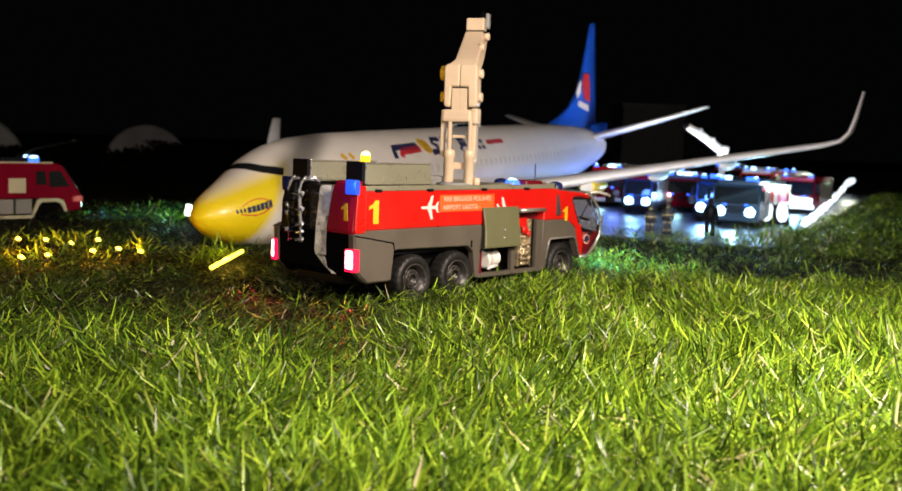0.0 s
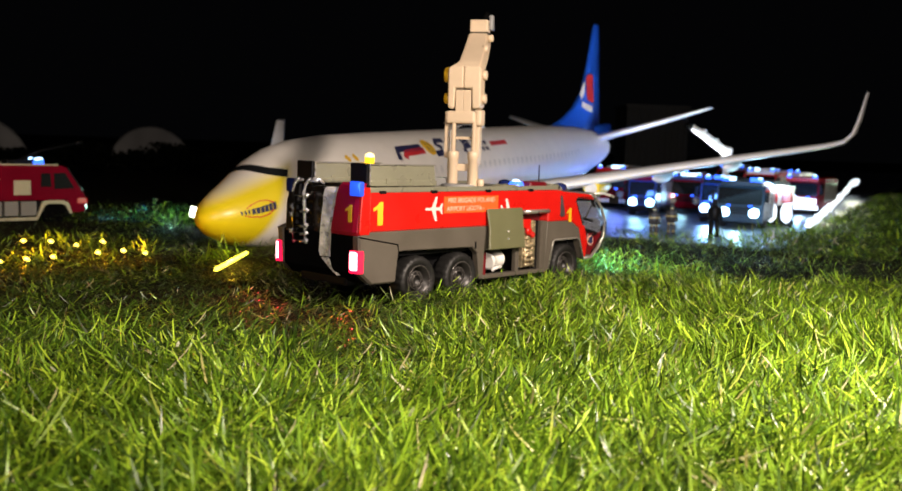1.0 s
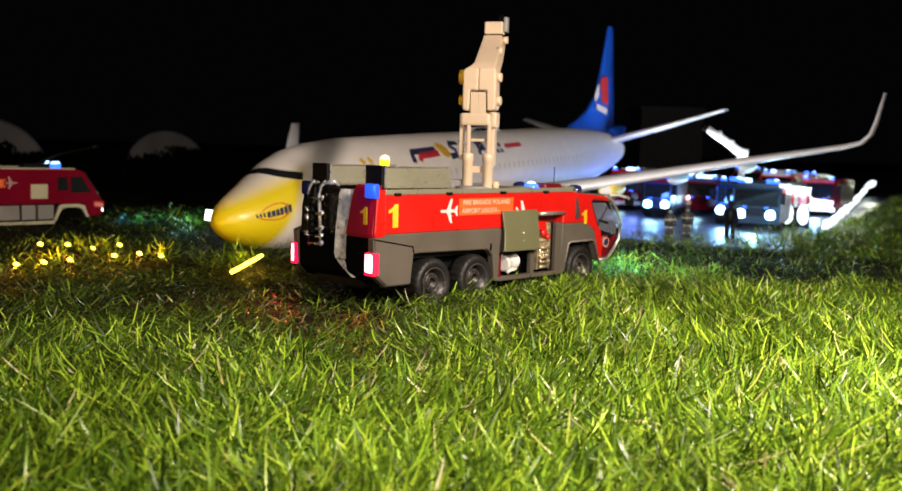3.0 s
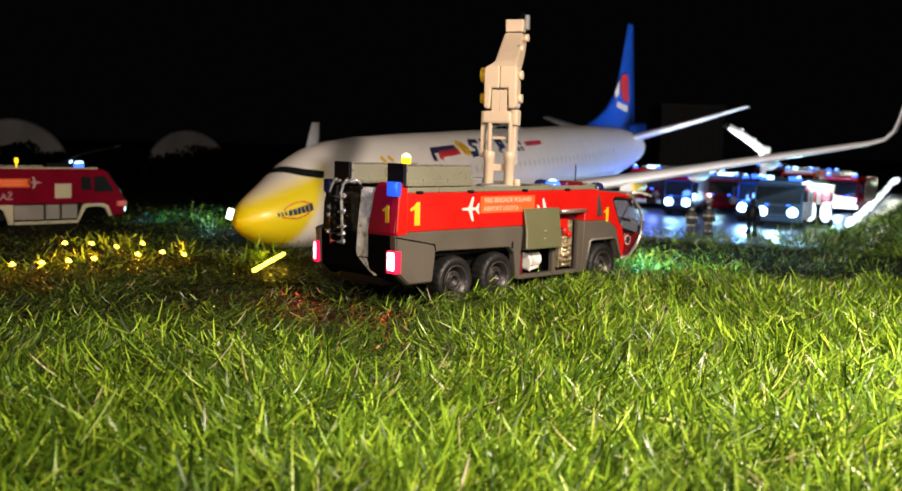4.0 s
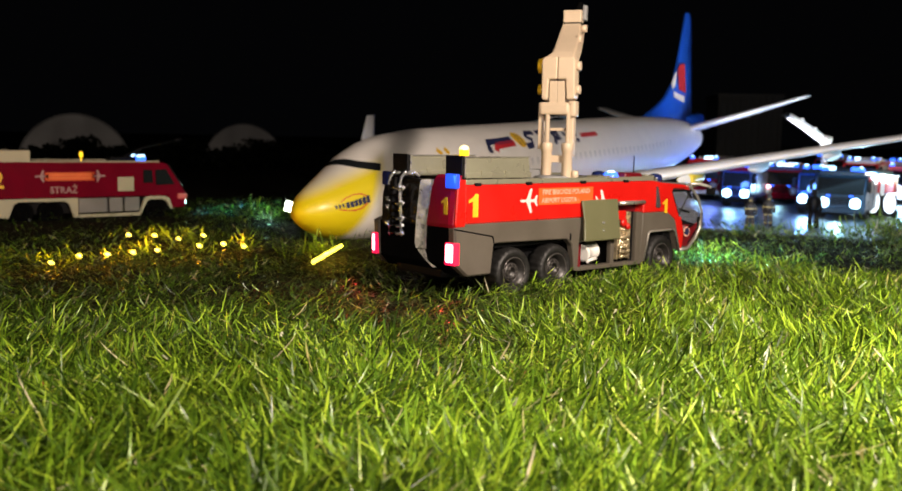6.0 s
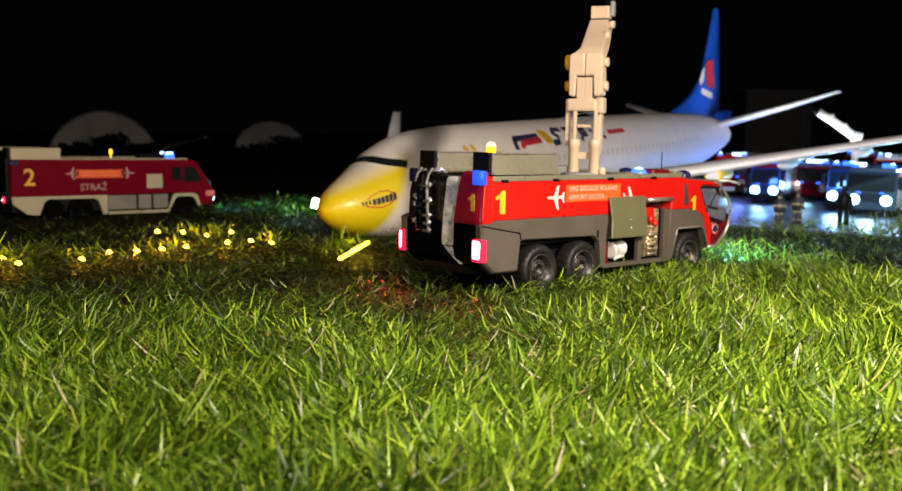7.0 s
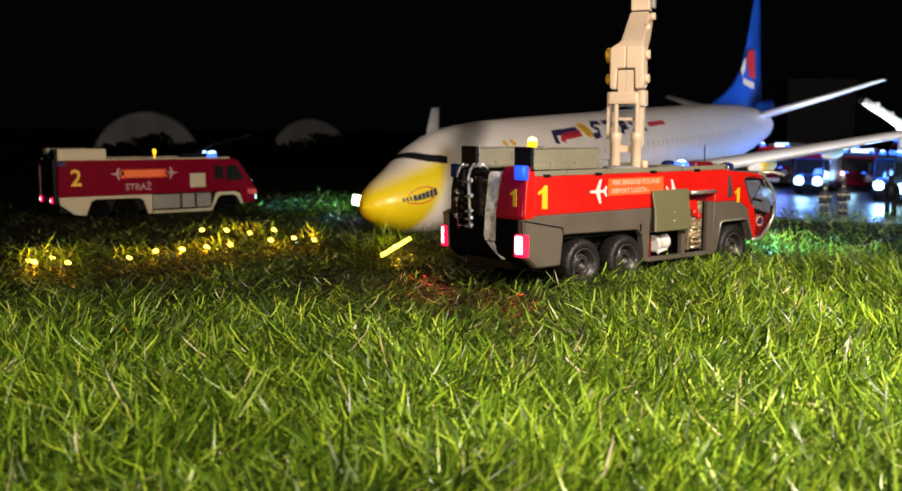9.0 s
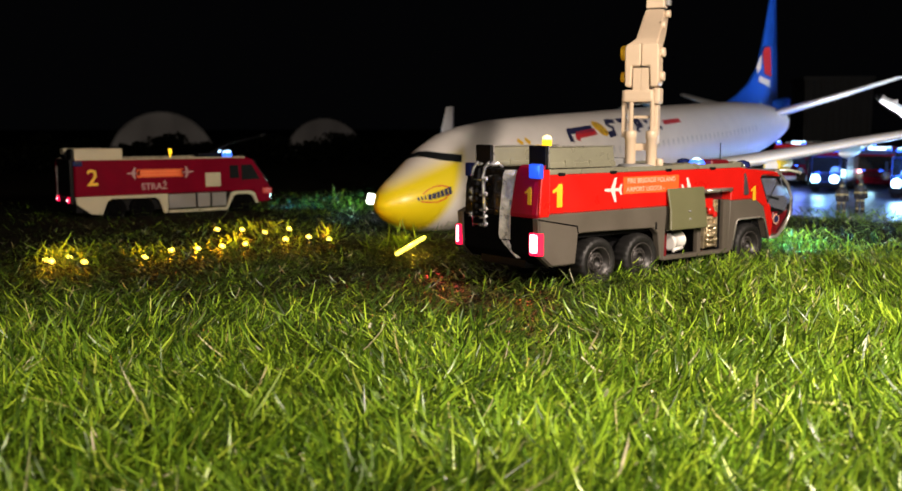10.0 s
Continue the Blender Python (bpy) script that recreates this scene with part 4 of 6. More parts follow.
    for v, z in ((0.0150, 0.1370), (0.0260, 0.1440)):
        tube(b, [(v, -0.0070, z), (v, -0.0105, z)], 0.0020, 12)
    arm = B("upper_arm", b, CREAM, "", boom_ob)
    b = begin()
    box(b, 0.0270, 0.0345, -0.0064, 0.0050, 0.1476, 0.1545, 0.0006)
    B("arm_head", b, CREAM, "", boom_ob)
    b = begin()
    tube(b, [(0.031, -0.0035, 0.1520), (0.034, -0.0040, 0.1585)], 0.0032, 12, 0.0022)
    B("nozzle", b, MATTE, "black nozzle at the boom tip", boom_ob)
    b = begin()
    box(b, 0.0300, 0.0350, -0.0088, -0.0064, 0.1490, 0.1575, 0.0008)
    B("nozzle_bracket", b, SEATGREY, "", boom_ob)
    # stickers
    L = lambda o: setattr(o, "matrix_basis", DOWN @ o.matrix_basis) or o
    numeral_one(0.0108, YELLOW, t, SIDE(-0.0282, 0.0512))
    numeral_one(0.0080, YELLOW, t, SIDE(0.1183, 0.0465, -0.0306))
    numeral_one(0.0080, YELLOW, t, REAR(-0.0240, 0.0512, -0.0409))
    b = begin()
    flat(b, [(-0.0205, -0.0042), (0.0205, -0.0042), (0.0205, 0.0042), (-0.0205, 0.0042)], SIDE(0.0353, 0.0543, -0.03003))
    P("sticker", b, ORANGE, "orange sticker with two lines of lettering")
    L(word("FIRE BRIGADE POLAND", 0.0034, LETTERS, t, SIDE(0.0353, 0.0563, -0.0302)))
    L(word("AIRPORT LIGOTA -", 0.0033, LETTERS, t, SIDE(0.0310, 0.0522, -0.0302)))
    for x, s in ((0.0078, 1), (0.0640, -1)):
        b = begin()
        flat(b, [(u * 0.0062 * s, v * 0.0062) for u, v in AIRLINER_ICON], SIDE(x, 0.0525 if s > 0 else 0.0508))
        P("aircraft_sticker", b, DECALWHITE, "white aircraft sticker")
    b = begin()
    lathe(b, [(0.0030, 0), (0.0030, 0.0003)], (0.1412, -0.0295, 0.0309), (0, -1, 0), 20)
    P("emblem", b, LETTERS)
    b = begin()
    lathe(b, [(0.0021, 0), (0.0021, 0.0003)], (0.1412, -0.0298, 0.0309), (0, -1, 0), 20)
    P("emblem_disc", b, NAVY)
    return t


boom_truck(Matrix.Translation((0, 0, GROUND)), "red and olive toy airport fire truck with raised cream boom", TEALGLOW, BLUEGLOW, REDGLOW)
for s in (-1, 1):
    lamp("headlamp_beam", "SPOT", (0.1600, s * 0.020, 0.0310), 0.8, (1.0, 0.96, 0.90), 0.004, (0.54 + s * 0.08, 0.19 + s * 0.10, 0.078), 66, 0.8)
lamp("beacon_and_fill", "POINT", (-0.0450, -0.0290, 0.0640), 0.008, (0.06, 0.20, 1.0), 0.003)
lamp("tail_glow", "SPOT", (-0.043, -0.0275, 0.029), 0.10, (1.0, 0.02, 0.03), 0.003, (-0.075, -0.030, 0.005), 130, 0.8)
lamp("tail_glow", "SPOT", (-0.043, 0.0275, 0.029), 0.09, (1.0, 0.02, 0.03), 0.003, (-0.075, 0.030, 0.005), 130, 0.8)
lamp("headlamp_glow", "SPOT", (0.1575, -0.0200, 0.0295), 0.85, (0.08, 0.36, 1.0), 0.003, (0.205, -0.030, 0.010), 110, 0.8)
lamp("headlamp_glow", "SPOT", (0.1575, 0.0200, 0.0295), 0.70, (0.08, 0.36, 1.0), 0.003, (0.205, 0.026, 0.010), 110, 0.8)

# ---- the airliner on its belly ----
SC = 0.02                                # one to fifty


def airliner_paint():
    """White hull with a yellow nose and a blue tail cone."""
    m = shader("airliner_paint", (0.82, 0.78, 0.74), 0.42, vary=0.04, coat=0.08)
    nt = m.node_tree
    p = nt.nodes["Principled BSDF"]
    base = p.inputs["Base Color"].links[0].from_socket
    tc, sep = nt.nodes.new("ShaderNodeTexCoord"), nt.nodes.new("ShaderNodeSeparateXYZ")
    nt.links.new(tc.outputs["Object"], sep.inputs[0])

    def step(value, limit, width=0.0025):
        s = nt.nodes.new("ShaderNodeMapRange")
        s.interpolation_type = "SMOOTHSTEP"
        s.inputs["From Min"].default_value, s.inputs["From Max"].default_value = limit - width, limit + width
        nt.links.new(value, s.inputs["Value"])
        return s.outputs[0]
    lean = nt.nodes.new("ShaderNodeMath")
    lean.operation = "MULTIPLY_ADD"
    nt.links.new(sep.outputs["Z"], lean.inputs[0])
    lean.inputs[1].default_value = -0.60
    nt.links.new(sep.outputs["X"], lean.inputs[2])
    rise = nt.nodes.new("ShaderNodeMath")
    rise.operation = "MULTIPLY_ADD"
    nt.links.new(sep.outputs["X"], rise.inputs[0])
    rise.inputs[1].default_value = -0.30
    nt.links.new(sep.outputs["Z"], rise.inputs[2])
    nose, low = step(lean.outputs[0], 0.0565, 0.006), step(rise.outputs[0], -0.0010, 0.0060)
    most = nt.nodes.new("ShaderNodeMath")
    most.operation = "MAXIMUM"
    nt.links.new(nose, most.inputs[0])
    nt.links.new(low, most.inputs[1])
    mix = nt.nodes.new("ShaderNodeMix")
    mix.data_type = "RGBA"
    mix.inputs["A"].default_value = (0.74, 0.60, 0.008, 1)
    nt.links.new(most.outputs[0], mix.inputs["Factor"])
    nt.links.new(base, mix.inputs["B"])
    tail = nt.nodes.new("ShaderNodeMix")
    tail.data_type = "RGBA"
    tail.inputs["B"].default_value = (0.012, 0.06, 0.42, 1)
    nt.links.new(step(sep.outputs["X"], 0.748, 0.001), tail.inputs["Factor"])
    nt.links.new(mix.outputs["Result"], tail.inputs["A"])
    nt.links.new(tail.outputs["Result"], p.inputs["Base Color"])
    return m


HULL = airliner_paint()
TAILBLUE = shader("blue_tail_paint", (0.014, 0.10, 0.62), 0.35, vary=0.06, coat=0.2)
WINGGREY = shader("wing_grey", (0.88, 0.88, 0.88), 0.36, vary=0.06)
NACELLE = shader("yellow_nacelle", (0.78, 0.58, 0.03), 0.4, vary=0.06)
PANE = shader("cabin_pane", (0.66, 0.64, 0.62), 0.3)

plane = thing("airliner", Matrix.Translation((0.0404, 0.2294, 0.0389)) @ Matrix.Rotation(radians(13.12), 4, "Z") @ Matrix.Rotation(radians(-3.08), 4, "Y") @ Matrix.Rotation(radians(-2.98), 4, "X"), "white model airliner with yellow nose lying on its belly", "airplane")
STATIONS = [(0.0, -0.58, -0.66, 0.04), (0.06, -0.42, -0.84, 0.22), (0.25, -0.18, -1.08, 0.48), (0.6, 0.10, -1.32, 0.76), (1.1, 0.36, -1.55, 1.03), (1.7, 0.64, -1.75, 1.27), (2.4, 1.02, -1.90, 1.48), (3.1, 1.42, -2.0, 1.65), (4.0, 1.76, -2.06, 1.78), (5.2, 1.98, -2.09, 1.86), (6.8, 2.10, -2.1, 1.90), (10, 2.13, -2.1, 1.90), (16, 2.13, -2.1, 1.90), (21, 2.13, -2.1, 1.90), (25.5, 2.12, -2.1, 1.88), (27.5, 2.10, -1.98, 1.87), (29.5, 2.06, -1.75, 1.82), (31.5, 1.98, -1.45, 1.72), (33.5, 1.86, -1.1, 1.55), (35.2, 1.66, -0.78, 1.35), (36.5, 1.42, -0.48, 1.1), (37.4, 1.12, -0.15, 0.78), (37.9, 0.82, 0.15, 0.42), (38.1, 0.55, 0.4, 0.1)]


def hull_at(x):
    for a, b in zip(STATIONS, STATIONS[1:]):
        if a[0] <= x <= b[0]:
            k = (x - a[0]) / (b[0] - a[0])
            return [p + (q - p) * k for p, q in zip(a, b)]


def hull_point(x, ang, lift=0.0):
    """A point of the hull; ang from the crown towards the camera's side, in degrees."""
    _, top, bot, half = hull_at(x)
    a = radians(ang)
    return Vector((x, -(half + lift) * math.sin(a), (top + bot) / 2 + ((top - bot) / 2 + lift) * math.cos(a))) * SC


bm = begin()
rings(bm, [[Vector((x, half * math.sin(a), (top + bot) / 2 + (top - bot) / 2 * math.cos(a))) * SC for a in [2 * math.pi * k / 40 for k in range(40)]] for x, top, bot, half in STATIONS])
hull = part("fuselage", bm, HULL, plane)


def hull_patch(bm, outline, lift=0.012):
    """Sticker on the hull from an outline of (x, degrees from the crown)."""
    cx, ca = sum(p[0] for p in outline) / len(outline), sum(p[1] for p in outline) / len(outline)
    rows = [[bm.verts.new(hull_point(cx + (x - cx) * k, ca + (a - ca) * k, lift)) for x, a in outline] for k in (1.0, 0.66, 0.33)]
    n = len(outline)
    for p, q in zip(rows, rows[1:]):
        for i in range(n):
            bm.faces.new((p[i], p[(i + 1) % n], q[(i + 1) % n], q[i]))
    bm.faces.new(rows[-1])


def hull_strip(bm, path, half, lift=0.014):
    """A ribbon on the hull along (x, degrees)."""
    rows = []
    for i, (x, a) in enumerate(path):
        x2, a2 = path[min(i + 1, len(path) - 1)]
        x1, a1 = path[max(i - 1, 0)]
        dx, da = x2 - x1, (a2 - a1) * 0.033
        ln = math.hypot(dx, da)
        nx, na = -da / ln * half, dx / ln * half / 0.033
        rows.append([bm.verts.new(hull_point(x + s * nx, a + s * na, lift)) for s in (-1, 1)])
    for p, q in zip(rows, rows[1:]):
        bm.faces.new((p[0], p[1], q[1], q[0]))


# cockpit band of windows, both sides
for s in (1, -1):
    for path in ([(2.43, 0), (2.45, 7), (2.47, 14), (2.50, 20), (2.58, 28), (2.70, 36), (2.85, 42), (3.00, 47), (3.12, 50.5), (3.26, 53.5)],):
        bm = begin()
        hull_strip(bm, [(x, a * s) for x, a in path], 0.17, 0.012)
        part("cockpit_window", bm, GLASS, plane)
# cabin windows
bm = begin()
flat(bm, [(0.0025 * math.cos(t) * 0.9, 0.0037 * math.sin(t)) for t in [2 * math.pi * k / 10 for k in range(10)]])
pane = part("cabin_window", bm, PANE, plane)
first = True
for s in (1, -1):
    for k in range(44):
        x = 7.2 + k * 0.52
        c = hull_point(x, 81 * s, 0.004)
        n = (hull_point(x, 81 * s, 0.5) - hull_point(x, 81 * s, 0)).normalized()
        m = Matrix.Translation(c) @ (n.to_track_quat("Z", "Y").to_matrix().to_4x4())
        if first:
            pane.matrix_basis, first = m, False
        else:
            twin(pane, m)
# livery on the flank: two bent stripes, a ball, strokes, a bar
for path, w, mt in (([(10.3, 65), (10.33, 57), (10.4, 50.5), (11.3, 50), (12.4, 48.8)], 0.15, NAVY), ([(10.8, 64), (10.85, 60), (10.95, 56.8), (11.6, 56), (12.5, 54.5)], 0.15, LOGORED)):
    bm = begin()
    hull_strip(bm, path, w)
    part("livery_stripe", bm, mt, plane)
bm = begin()
hull_patch(bm, [(13.0 + 0.42 * math.cos(t) - 0.05 * math.sin(t), 50 - 12 * math.sin(t) + 3 * math.cos(t)) for t in [2 * math.pi * k / 18 for k in range(18)]])
part("livery_ball", bm, YELLOW, plane)
for dx in (-0.12, 0.14):
    bm = begin()
    hull_strip(bm, [(12.95 + dx, 42), (13.05 + dx, 50), (13.1 + dx, 59)], 0.035, 0.02)
    part("livery_line", bm, NAVY, plane)
for path in ([(14.6, 41), (13.95, 40), (13.75, 46), (14.05, 52), (13.95, 60), (13.4, 61)], [(14.85, 41), (15.85, 40.5)], [(15.35, 41), (15.25, 62)], [(16.1, 62), (16.25, 44), (16.8, 44), (16.75, 52), (16.2, 53)], [(17.35, 44), (17.25, 62)], [(17.95, 46), (17.95, 62)], [(18.4, 46), (18.35, 62)]):
    bm = begin()
    hull_strip(bm, path, 0.14)
    part("livery_stroke", bm, NAVY, plane)
bm = begin()
hull_strip(bm, [(18.9, 52), (20.7, 51)], 0.12)
part("livery_bar", bm, LOGORED, plane)
for x in (6.6, 7.1):
    bm = begin()
    hull_strip(bm, [(x, 53), (x + 0.2, 60)], 0.10)
    part("livery_mark", bm, YELLOW, plane)
# logo on the nose: oval swooshes and dark strokes
for path, w in (([(1.25, 77), (1.45, 71.5), (1.75, 69.5), (2.05, 73), (2.3, 80)], 0.026), ([(1.15, 90), (1.4, 94), (1.75, 96.5), (2.05, 95), (2.35, 88)], 0.032)):
    bm = begin()
    hull_strip(bm, path, w, 0.016)
    part("nose_logo_swoosh", bm, LOGORED, plane)
for x in (1.04, 1.17, 1.30):
    bm = begin()
    hull_strip(bm, [(x, 80), (x + 0.03, 88)], 0.035, 0.02)
    part("nose_logo_stroke", bm, NAVY, plane)
for k in range(6):
    bm = begin()
    x = 1.48 + k * 0.165
    hull_strip(bm, [(x, 79.5), (x + 0.01, 90)], 0.068, 0.02)
    part("nose_logo_stroke", bm, NAVY, plane)


def foil(x, y, z, chord, thick, cant=0.0):
    """A wing section at its leading edge; cant turns it from flat to upright."""
    prof = [(0, 0), (0.02, 0.35), (0.12, 0.8), (0.3, 1), (0.55, 0.8), (0.8, 0.38), (1, 0.03), (1, -0.03), (0.8, -0.2), (0.5, -0.45), (0.25, -0.55), (0.1, -0.48), (0.02, -0.25)]
    c, s = math.cos(cant), math.sin(cant)
    sy = 1 if y >= 0 else -1
    return [Vector((x + u * chord, y - sy * v * thick * s, z + v * thick * c)) * SC for u, v in prof]


for s in (-1, 1):
    bm = begin()
    rows = [(12.8, 1.2, -1.25, 8.0, 0.62, 0), (15.6, 5.6, -0.78, 5.4, 0.42, 0), (19.9, 11.6, 0.0, 3.3, 0.26, 0), (23.5, 16.7, 0.62, 1.95, 0.17, 0.05), (24.0, 17.4, 0.78, 1.75, 0.15, 0.4), (24.5, 17.75, 1.15, 1.55, 0.13, 0.9), (25.0, 17.95, 1.8, 1.25, 0.11, 1.25), (25.9, 18.2, 3.1, 0.85, 0.07, 1.3)]
    rings(bm, [foil(x, s * y, z, c, th, ca) for x, y, z, c, th, ca in rows])
    wing = part("wing", bm, WINGGREY, plane, "pale grey wing with upturned tip")
    for y, x, z in ((6.6, 20.2, -0.85), (9.6, 21.4, -0.45), (12.6, 22.7, -0.02)):
        b = begin()
        lathe(b, [(0.02 * SC, -1.6 * SC), (0.26 * SC, -0.7 * SC), (0.3 * SC, 0.1 * SC), (0.2 * SC, 1.0 * SC), (0.02 * SC, 1.7 * SC)], Vector((x, s * y, z - 0.12)) * SC, (1, 0, 0), 10)
        part("flap_fairing", b, WINGGREY, wing)
    b = begin()
    lathe(b, [(0.24 * SC, -0.9 * SC), (0.34 * SC, -0.98 * SC), (0.40 * SC, -0.85 * SC), (0.42 * SC, -0.3 * SC), (0.36 * SC, 0.45 * SC), (0.22 * SC, 1.05 * SC), (0.15 * SC, 1.1 * SC)], Vector((18.3, s * 7.5, -0.86)) * SC, (1, 0, 0), 24)
    eng = part("engine", b, NACELLE, wing, "yellow engine pod")
    b = begin()
    lathe(b, [(0.30 * SC, -0.97 * SC), (0.26 * SC, -0.9 * SC), (0.1 * SC, -0.92 * SC), (0.03 * SC, -1.0 * SC)], Vector((18.3, s * 7.5, -0.86)) * SC, (1, 0, 0), 20)
    part("intake", b, WHITE, eng, "white intake disc")
    bm = begin()
    rings(bm, [foil(x, s * y, z, c, th) for x, y, z, c, th in ((33.6, 0.6, 0.95, 4.0, 0.36), (36.0, 4.0, 1.85, 2.7, 0.22), (38.1, 7.1, 2.72, 1.45, 0.12), (38.5, 7.25, 2.76, 0.8, 0.05))])
    part("tailplane", bm, WINGGREY, plane, "pale tailplane")
bm = begin()
prof = [(0, 0), (0.06, 0.6), (0.25, 1), (0.6, 0.75), (1, 0.04), (1, -0.04), (0.6, -0.75), (0.25, -1), (0.06, -0.6)]
rings(bm, [[Vector((x + u * c, v * th, z)) * SC for u, v in prof] for z, x, c, th in ((1.3, 28.4, 9.2, 0.25), (2.05, 29.6, 7.9, 0.25), (2.5, 31.2, 6.3, 0.25), (3.1, 32.8, 4.75, 0.25), (4.1, 34.35, 3.25, 0.24), (5.5, 35.25, 2.42, 0.2), (6.9, 36.0, 1.75, 0.15), (8.45, 36.75, 1.08, 0.1), (8.6, 36.95, 0.8, 0.05))])
fin = part("tail_fin", bm, TAILBLUE, plane, "bright blue tail fin")
FINSIDE = lambda x, z: Matrix.Translation(Vector((x, -0.27, z)) * SC) @ Matrix(((1, 0, 0, 0), (0, 0, -1, 0), (0, 1, 0, 0), (0, 0, 0, 1)))
bm = begin()
flat(bm, [(u * SC, v * SC) for u, v in ((-0.45, -0.75), (0.60, -0.95), (0.60, 0.75), (0.45, 0.92), (-0.30, 0.85), (-0.60, 0.55))], FINSIDE(35.3, 4.35))
part("fin_emblem", bm, LOGORED, fin)
bm = begin()
flat(bm, [(u * SC, v * SC) for u, v in ((-0.26, -0.60), (0.30, -0.20), (0.42, 0.55), (0.16, 0.45), (-0.45, -0.20))], FINSIDE(34.05, 4.2))
part("fin_emblem", bm, DECALWHITE, fin)
bm = begin()
flat(bm, [(u * SC, v * SC) for u, v in ((-0.9, 0.0), (0.8, -0.38), (0.95, 0.02), (-0.75, 0.36))], FINSIDE(34.75, 3.15))
part("lettering_bar", bm, DECALWHITE, fin)
bm = begin()
rings(bm, [[Vector((x, r * math.cos(t), z + r * 1.1 * math.sin(t))) * SC for t in [2 * math.pi * k / 14 for k in range(14)]] for x, r, z in ((36.4, 0.55, 1.25), (37.6, 0.5, 1.45), (38.8, 0.32, 1.7), (39.5, 0.1, 1.85))])
part("tail_cone", bm, TAILBLUE, plane)
# overwing exit mark and roof hump
bm = begin()
rings(bm, [[hull_point(x, a, l) for a in (-9, -4, 0, 4, 9)] for x, l in ((17.5, 0.0), (18.2, 0.18), (20.0, 0.22), (20.8, 0.0))], closed_ends=False)
part("roof_fairing", bm, WINGGREY, plane)

# ---- second airport fire truck, parked on the lawn ----
PALEORANGE = shader("pale_orange_print", (0.88, 0.22, 0.05), 0.45)
PALEPINK = shader("dull_pink_print", (0.42, 0.25, 0.24), 0.5)
IVORY = shader("ivory_plastic", (0.50, 0.45, 0.31), 0.42, vary=0.06)
SHUTTER = shader("grey_shutter", (0.30, 0.28, 0.26), 0.4, 0.3, vary=0.1)


